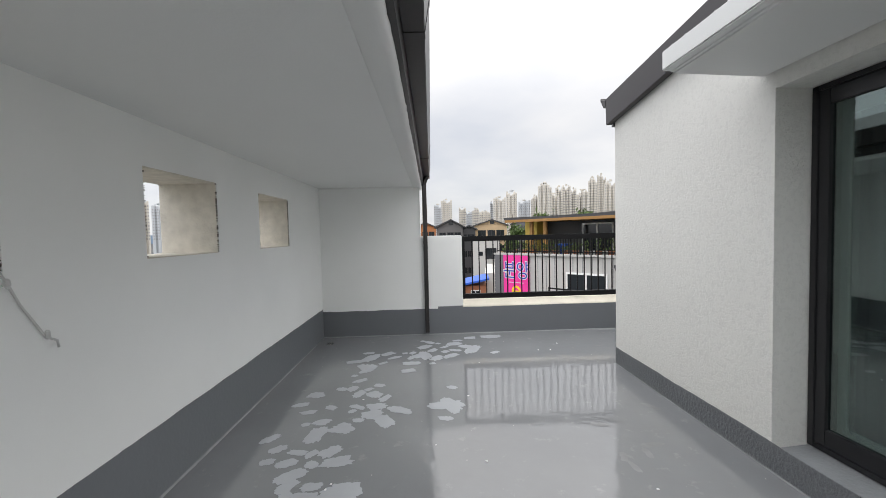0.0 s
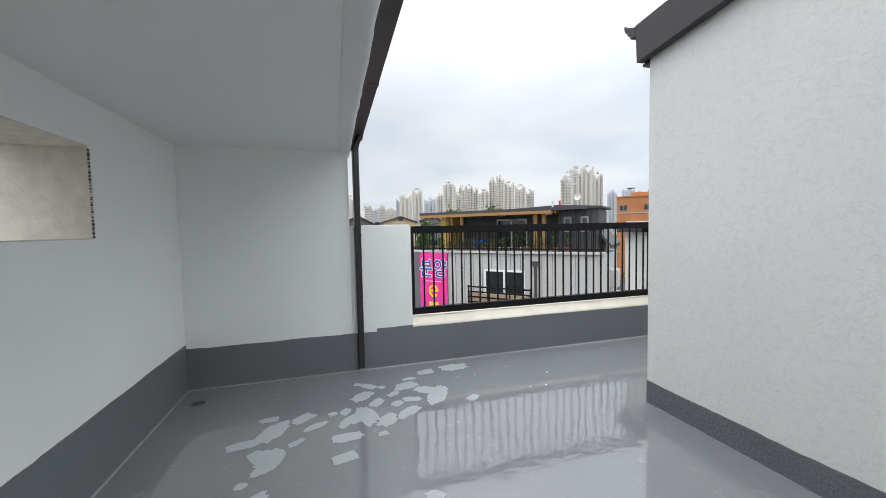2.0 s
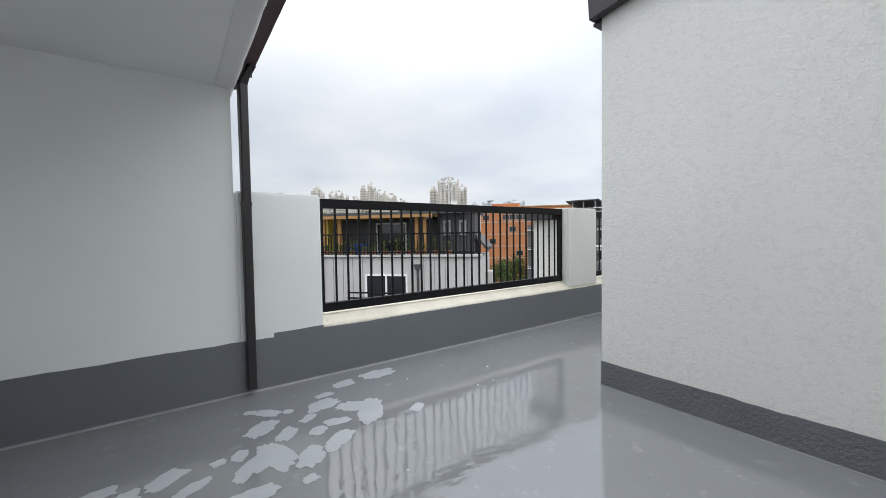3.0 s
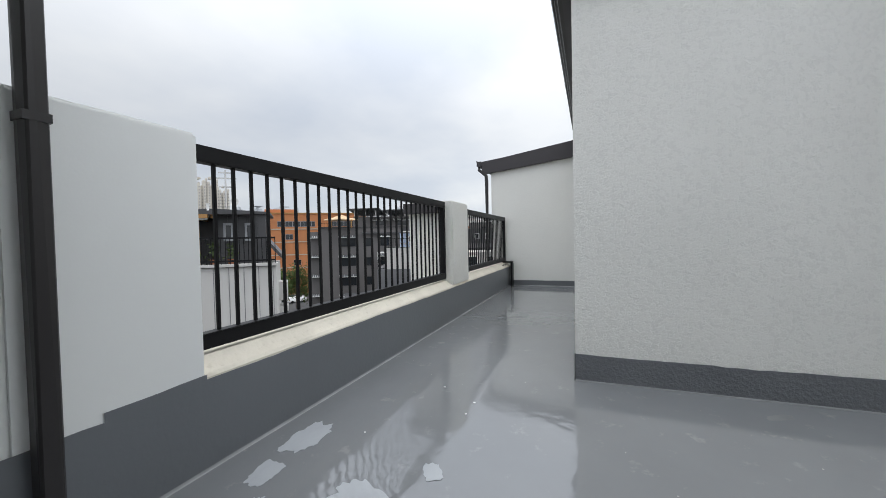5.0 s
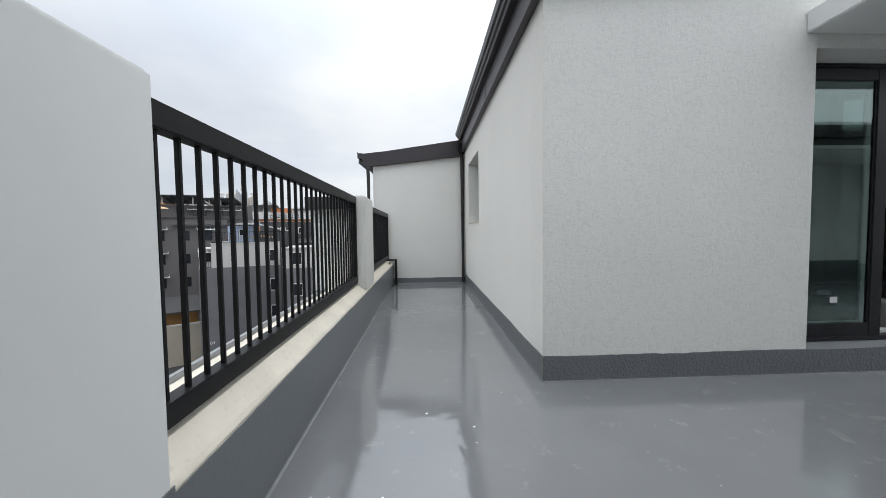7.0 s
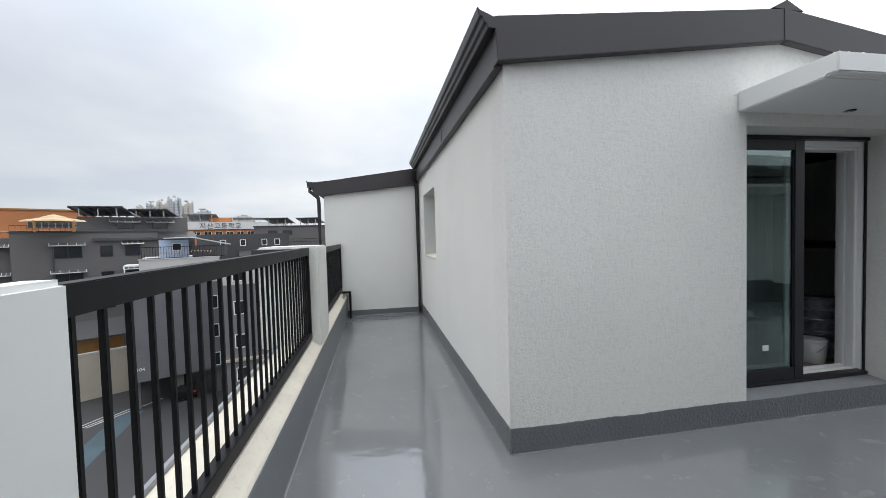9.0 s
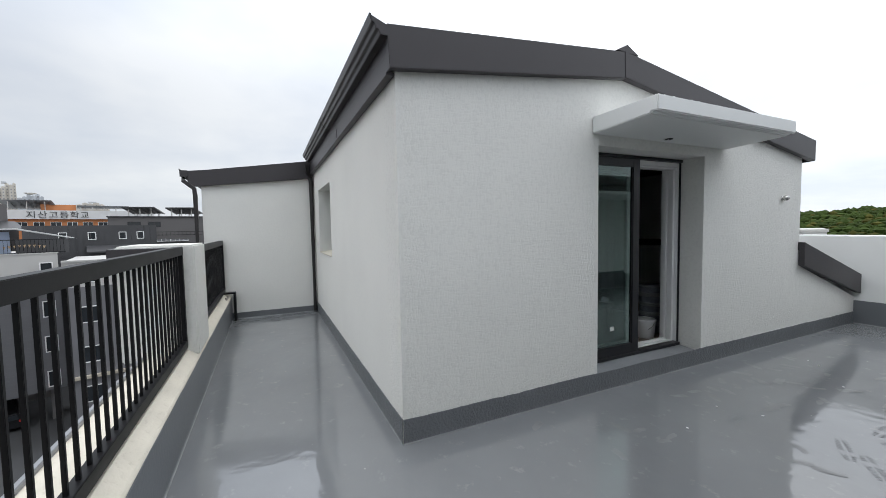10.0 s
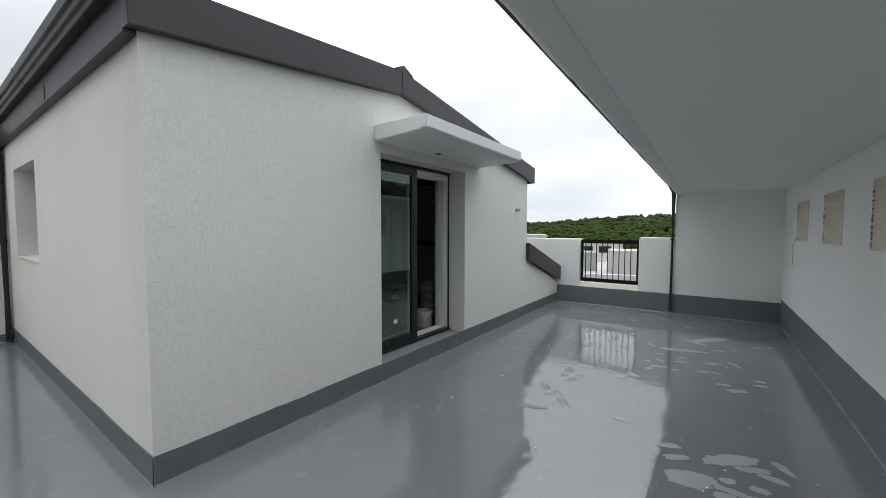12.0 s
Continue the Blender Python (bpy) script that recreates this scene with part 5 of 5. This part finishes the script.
def lettering(text, size, place, parent, material, name, grow=0.0):
    c = bpy.data.curves.new(name, "FONT")
    c.body, c.size, c.extrude, c.align_x, c.offset = text, size, 0.003, "CENTER", grow
    o = new(name, c)
    o.parent, o.location, o.rotation_euler = parent, place, (radians(90), 0, 0)
    c.materials.append(material)
    return o


for z, ch in ((-0.58, "분양"),):
    lettering(ch, 0.80, (-7.1, -0.080, z), banner, SAIL, "print_outline", 0.035)
    lettering(ch, 0.80, (-7.1, -0.086, z), banner, BANNER_BLUE, "print")
lpart("print_bar", box(-7.5, -6.7, -0.08, -0.076, -0.83, -0.80), SAIL, banner)
ring = [(math.cos(t), math.sin(t)) for t in np.linspace(0.0, 5.6, 26)]
bm = bmesh.new()
for (a, b), (c, d) in zip(ring, ring[1:]):
    bm_prism(bm, [(-7.1 + 0.26 * a, -1.2 + 0.26 * b), (-7.1 + 0.26 * c, -1.2 + 0.26 * d), (-7.1 + 0.16 * c, -1.2 + 0.16 * d), (-7.1 + 0.16 * a, -1.2 + 0.16 * b)], "y", -0.084, -0.078)
bm_box(bm, -7.3, -6.88, -0.084, -0.078, -1.24, -1.15)
lpart("emblem", bm, BANNER_YELLOW, banner)
lpart("emblem_lower", box(-7.35, -6.85, -0.084, -0.078, -2.1, -1.65), BANNER_YELLOW, banner)


def gable_house(eye, az0, az1, el_eave, el_top, dist, wall, roof_mat, label):
    c = (az0 + az1) / 2
    h = placed("gabled_house", eye, c, dist, label, "building", "houses beyond the road")
    w = at_x(dist, az1, c)
    ze, zt = at_z(dist, el_eave), at_z(dist, el_top)
    lpart("wall", bm_prism(bmesh.new(), [(-w, GROUND_Z), (w, GROUND_Z), (w, ze), (0.1 * w, zt), (-w, ze)], "y", 0, 9), wall, h)
    lpart("roof", bm_prism(bmesh.new(), [(-w - 0.4, ze - 0.1), (0.1 * w, zt), (w + 0.4, ze - 0.1), (w + 0.4, ze + 0.08), (0.1 * w, zt + 0.2), (-w - 0.4, ze + 0.08)], "y", -0.5, 9.4), roof_mat, h)
    for x in (-0.55, 0.05, 0.6):
        for z in (ze - 1.4, ze - 4.3, ze - 7.2):
            add_window(h, x * w, z, min(1.5, w * 0.5), 1.1, 0.0)
    add_window(h, 0.1 * w, (ze + zt) / 2 + 0.1, 0.8, 0.6, 0.0, FRAME, False)
    return h


gable_house(NN, 1.0, 5.0, 0.9, 1.95, 62, DARK_WALL, SEAM, "dark grey gabled house with grey windows")
gable_house(NN, 6.8, 11.6, 1.0, 1.8, 72, CANVAS, SEAM, "tan rendered house with a shallow gable roof")
gable_house(NN, 12.4, 15.4, 1.1, 1.95, 76, TILE, SEAM, "grey rendered house with a gable roof")
gable_house(NN, -2.6, 0.9, 0.9, 1.6, 80, BRICK, SEAM, "orange brick house with dark gable roof")
gable_house(NN, 4.9, 6.9, 0.5, 1.0, 66, SEAM, SEAM, "charcoal house with a low gable roof")
low = placed("low_white_building", NN, 8.6, 44, "pale low building with dark framed windows", "building")
lpart("wall", box(-1.6, 1.5, 0, 8, GROUND_Z, 0.55), PALE_WALL, low)
lpart("coping", box(-1.7, 1.6, -0.1, 8, 0.55, 0.7), PALE_WALL, low)
for z in (-1.1, -4.0):
    add_window(low, 0.5, z, 1.3, 1.3)
add_window(low, -0.7, -1.1, 0.5, 0.5, 0.0, FRAME, False)
low = placed("low_white_building", NN, 9.0, 33, "long pale building behind the railing", "building")
lpart("wall", box(-0.4, 3.0, 0, 10, GROUND_Z, -2.2), PALE_WALL, low)
store = placed("blue_roofed_store", NN, 6.3, 30, "small brown store with a blue roof", "shed")
lpart("wall", box(-1.2, 1.2, 0, 3, GROUND_Z, -2.9), POT, store)
lpart("roof", bm_prism(bmesh.new(), [(-1.5, -3.0), (1.4, -2.4), (1.4, -2.25), (-1.5, -2.85)], "y", -0.4, 3.4), BLUE, store, "blue sheet roof")
add_window(store, 0.3, -3.6, 0.8, 0.7, 0.0, PVC)
road = placed("road", NN, 7.0, 90, "pale street with yellow lines", "road", "", GROUND_Z, -4)
road["kind"] = "structure"
lpart("surface", box(-4, 4, -40, 160, 0.003, 0.02), CEMENT, road)
lpart("yellow_line", box(-0.1, 0.1, -40, 160, 0.022, 0.03), BANNER_YELLOW, road)


def tower_row(eye, rows, dist, skin, label, group):
    for k, (az0, az1, el) in enumerate(rows):
        c, d = (az0 + az1) / 2, dist * (1 + 0.06 * ((k * 7) % 5 - 2))
        t = placed("apartment_tower", eye, c, d, label, "apartment tower", group)
        w, top = at_x(d, az1, c), at_z(d, el)
        cuts = [-w, -0.62 * w, -0.30 * w, 0.02 * w, 0.38 * w, 0.70 * w, w]
        steps = [(a, b, (0.90, 0.955, 0.93, 0.965, 0.915, 0.87)[(q + k) % 6], 2.2 * ((q + k) % 2)) for q, (a, b) in enumerate(zip(cuts, cuts[1:]))]
        for a, b, f, y in steps:
            lpart("wall", box(a, b, y, 12, GROUND_Z, top * f), skin[k % len(skin)], t)
            lpart("roof_block", box(a + 0.3 * (b - a), b - 0.25 * (b - a), y + 2.5, y + 6, top * f, top * f * 1.018), skin[k % len(skin)], t)
        bm = bmesh.new()
        bm_box(bm, -0.25 * w, 0.2 * w, 2, 8, top * 0.965, top * 0.992)
        bm_box(bm, -0.1 * w, -0.04 * w, 3, 4, top * 0.99, top)
        if k % 4 == 1:
            bm_lathe(bm, [(0.35 * w, top * 0.975), (0.5 * w, top * 0.99), (0.5 * w, top)], 10, at=(0, 5, 0))
        lpart("roof_block", bm, skin[(k + 1) % len(skin)], t)
        bm = bmesh.new()
        for a, b, f, y in steps:
            n = max(1, int((b - a) / 3.6))
            for i in range(n):
                x = a + (b - a) * (i + 0.55) / n
                for z in np.arange(max(2.0, top * f * 0.05), top * f - 2.5, 2.9):
                    bm_box(bm, x - 0.45, x + 0.45, y - 0.05, y + 0.02, z, z + 1.3)
        tagged(lpart("window_grid", bm, TOWER_PANE, t), kind="stuff")


TOWERS = "apartment towers on the skyline"
tower_row(NN, [(-1.19, -0.41, 5.01), (0.61, 1.75, 4.51), (1.66, 3.36, 5.25), (4.38, 5.47, 3.97), (5.47, 6.39, 3.33), (6.39, 7.47, 3.77), (7.47, 9.15, 3.36), (9.09, 9.61, 4.77), (9.58, 11.43, 5.39), (11.49, 13.08, 6.17), (13.23, 15.01, 4.75), (15.07, 16.18, 5.43)], 480, [TOWER, TOWER_B, TOWER], "pale high-rise apartment tower on the skyline", TOWERS)
tower_row(NN, [(16.12, 18.06, 7.22), (17.72, 18.92, 5.52), (18.57, 19.62, 6.58), (19.54, 20.66, 6.73), (20.66, 21.44, 6.18), (21.44, 23.08, 5.82), (23.02, 24.15, 7.58), (24.15, 25.34, 7.91), (25.08, 26.77, 6.93), (26.8, 28.4, 6.3), (28.4, 29.6, 5.6)], 450, [TOWER], "cream high-rise apartment tower with dark windows", TOWERS)
NM = (-0.2, 3.8)
tower_row(NM, [(33.46, 34.81, 7.38), (34.69, 36.52, 8.46), (36.11, 37.93, 8.6), (37.73, 39.12, 7.56)], 430, [TOWER], "cream high-rise apartment tower with dark windows", TOWERS)
tower_row(NM, [(39.6, 40.9, 4.9), (41.41, 43.8, 5.01), (44.56, 47.72, 5.06)], 700, [TOWER_B], "hazy grey high-rise apartment tower far off", TOWERS)
tower_row(NE, [(60.76, 62.04, 4.7), (61.92, 63.06, 5.14), (62.93, 64.11, 5.46), (64.05, 65.45, 5.92), (65.18, 66.7, 5.36), (66.7, 68.57, 4.33), (70.88, 73.66, 3.58)], 500, [TOWER, TOWER_B], "pale high-rise apartment tower behind the school", TOWERS)
tower_row((0.1, 1.8), [(-39.5, -37.5, 4.6), (-37.3, -35.9, 5.2), (-35.7, -34.2, 4.5), (-33.8, -32.0, 3.9), (-52, -50.5, 4.2)], 420, [TOWER_C, TOWER, TOWER_B], "tall grey and white high-rise apartment tower beyond the wall", TOWERS)
west_low = placed("low_white_building", (0, 3), -47, 40, "low grey flat roofed building beyond the wall", "building")
lpart("wall", box(-12, 12, 0, 8, GROUND_Z, -0.5), CREAM_WALL, west_low)
lpart("coping", box(-12.1, 12.1, -0.1, 8.1, -0.5, -0.35), CEMENT, west_low)

# white roofs to the south
south_roof = placed("white_flat_roofs", (-0.4, 6.3), 165, 16.5, "white rendered neighbour roofs with parapets", "building")
lpart("deck", box(-3.2, 5.0, 0, 9, GROUND_Z, -0.55), PALE_WALL, south_roof)
lpart("parapet", box(-3.2, 5.0, -0.25, 0.0, GROUND_Z, -0.35), SAIL, south_roof)
lpart("parapet", box(-3.2, 0.75, 3.0, 3.3, -0.55, 0.30), TILE_PALE, south_roof)
lpart("parapet", box(1.25, 5.0, 1.4, 3.4, -0.55, 0.52), PALE_WALL, south_roof)
lpart("stair_house", box(-0.4, 2.4, 9, 13, -0.55, 0.55), SAIL, south_roof, "white stair house")
lpart("coping", box(-3.25, 0.8, 2.95, 3.35, 0.30, 0.40), SAIL, south_roof)
lpart("coping", box(-0.5, 2.5, 8.9, 13.1, 0.55, 0.65), PALE_WALL, south_roof)
for x in (0.35, 1.4):
    add_window(south_roof, x, 0.2, 0.7, 0.4, 8.99, FRAME, False)
south_house = placed("white_flat_roofs", (-0.4, 6.3), 157.5, 21, "white rendered stair house on a roof", "building")
lpart("wall", box(-1.6, 1.0, 0, 4, GROUND_Z, 1.05), SAIL, south_house)
lpart("coping", box(-1.65, 1.05, -0.1, 4.1, 1.05, 1.15), PALE_WALL, south_house)
for x in (-0.9, 0.1):
    add_window(south_house, x, 0.82, 0.45, 0.28, 0.0, FRAME, False)
lpart("wall", box(-1.9, 2.2, -3.0, -2.8, GROUND_Z, 0.72), SAIL, south_house)

# wooded hill
def ico():
    t = bmesh.new()
    bmesh.ops.create_icosphere(t, subdivisions=1, radius=1.0)
    t.verts.ensure_lookup_table()
    v = np.array([p.co[:] for p in t.verts])
    f = np.array([[q.index for q in p.verts] for p in t.faces])
    t.free()
    return v, f


def clumps(name, centres, radii, material, label, category, rough=0.35, kind="stuff"):
    v0, f0 = ico()
    rng = np.random.default_rng(4)
    vs, fs = [], []
    for i, (c, r) in enumerate(zip(centres, radii)):
        k = 1 + rough * (rng.random((len(v0), 1)) - 0.5) * 1.6
        vs.append(v0 * k * np.array([r, r, r * 0.8]) + np.array(c))
        fs.append(f0 + i * len(v0))
    me = bpy.data.meshes.new(name)
    me.from_pydata(np.concatenate(vs).tolist(), [], np.concatenate(fs).tolist())
    me.materials.append(material)
    return tagged(new(name, me), label, category, kind=kind)


def hill_height(x, y):
    az = math.degrees(math.atan2(x, -y))
    return 4.6 + 1.9 * math.sin(az * 0.06 + 1.3) + 1.3 * math.sin(az * 0.19 + 0.4) - 0.03 * az


rng = random.Random(7)
spots, sizes, spots_b, sizes_b = [], [], [], []
for i in range(13000):
    az, d = rng.uniform(-34, 60), rng.uniform(0, 1) ** 0.8
    dist = 150 + 95 * d
    x, y = dist * math.sin(radians(az)), -dist * math.cos(radians(az))
    top = GROUND_Z + 5 + (hill_height(x, y) + 9.5) * (d ** 0.7)
    (spots_b if rng.random() < 0.10 or az > 22 and d < 0.3 else spots).append((x, y, top + rng.uniform(-1.0, 1.0)))
    (sizes_b if len(spots_b) > len(sizes_b) else sizes).append(rng.uniform(0.7, 2.0))
clumps("hill_woods", spots, sizes, WOODS, "dense green woods on a low hill", "trees")
clumps("hill_woods_olive", spots_b, sizes_b, WOODS_OLIVE, "olive spring crowns among the woods", "trees")
bm = bmesh.new()
grid = [[bm.verts.new(((150 + 24 * j) * math.sin(radians(a)), -(150 + 24 * j) * math.cos(radians(a)), GROUND_Z + (hill_height((150 + 24 * j) * math.sin(radians(a)), -(150 + 24 * j) * math.cos(radians(a))) + 11) * ((j / 4) ** 0.7))) for j in range(5)] for a in range(-40, 70, 5)]
for p, q in zip(grid, grid[1:]):
    for j in range(4):
        bm.faces.new((p[j], q[j], q[j + 1], p[j + 1]))
structure("hill_ground", bm, WOODS, "wooded slope of the hill", "ground")
bm = bm_prism(bmesh.new(), [(-1600, GROUND_Z), (-1100, 22), (-700, 10), (-300, 34), (100, 16), (500, 24), (900, GROUND_Z)], "y", 0, 10)
# distance haze is put into the hills' blue base colour
HAZE = painted("hazy_blue_hills", (0.20, 0.27, 0.36), 0.95, 0.1, 0.004, 0.05, 0.01, 0.0, 0.05)
far_hill = structure("backdrop", bm, HAZE, "blue hazy hills on the horizon", "hills")
far_hill.location, far_hill.rotation_euler = (-1500, 1300, 0), (0, 0, radians(50))


def tree(x, y, base, height, spread, leaf, label):
    t = new("tree")
    t.location = (x, y, base)
    tagged(t, label, "tree")
    bm = bmesh.new()
    bm_lathe(bm, [(0.16, 0), (0.12, height * 0.3), (0.06, height * 0.75), (0.02, height * 0.95)], 8)
    tips = []
    for i in range(9):
        a, z = i * 2.4, height * (0.35 + 0.06 * i)
        r = spread * (0.9 - 0.07 * i)
        tip = (r * math.cos(a), r * math.sin(a), z + r * 0.45)
        bm_sweep(bm, [(0, 0, z), (tip[0] * 0.5, tip[1] * 0.5, z + r * 0.3), tip], circle(0.03, 5))
        tips.append(Vector(tip))
    lpart("trunk", bm, BARK, t)
    bm = bmesh.new()
    for i in range(2600):
        c = random.choice(tips)
        c = Vector((c.x * random.uniform(0.4, 1.0), c.y * random.uniform(0.4, 1.0), c.z)) + Vector((random.gauss(0, spread * 0.2), random.gauss(0, spread * 0.2), random.gauss(0, spread * 0.2)))
        c.z = max(c.z, height * 0.28)
        d = Vector((random.uniform(-1, 1), random.uniform(-1, 1), random.uniform(-1, 1))).normalized() * random.uniform(0.18, 0.34)
        e = d.cross(Vector((random.random(), random.random() - 0.5, random.random()))).normalized() * 0.09
        bm.faces.new([bm.verts.new(c - d), bm.verts.new(c + e), bm.verts.new(c + d), bm.verts.new(c - e)])
    lpart("crown", bm, leaf, t)
    return t


def bearing(eye, az, d):
    return eye[0] + d * math.sin(radians(az)), eye[1] + d * math.cos(radians(az))


tree(*bearing(NE, 47.6, 72), GROUND_Z, 10.5, 3.4, LEAF, "round green street tree beside parked cars")
tree(*bearing(NE, 45.2, 80), GROUND_Z, 9.0, 3.0, LEAF, "green street tree beside parked cars")
for az, d, h in ((16.2, 34, 18.6), (17.4, 36, 18.3), (22.3, 38, 19.0), (12.6, 40, 17.6)):
    tree(*bearing(NN, az, d), GROUND_Z, h, 1.7, LEAF, "dark green pine behind the neighbour house")
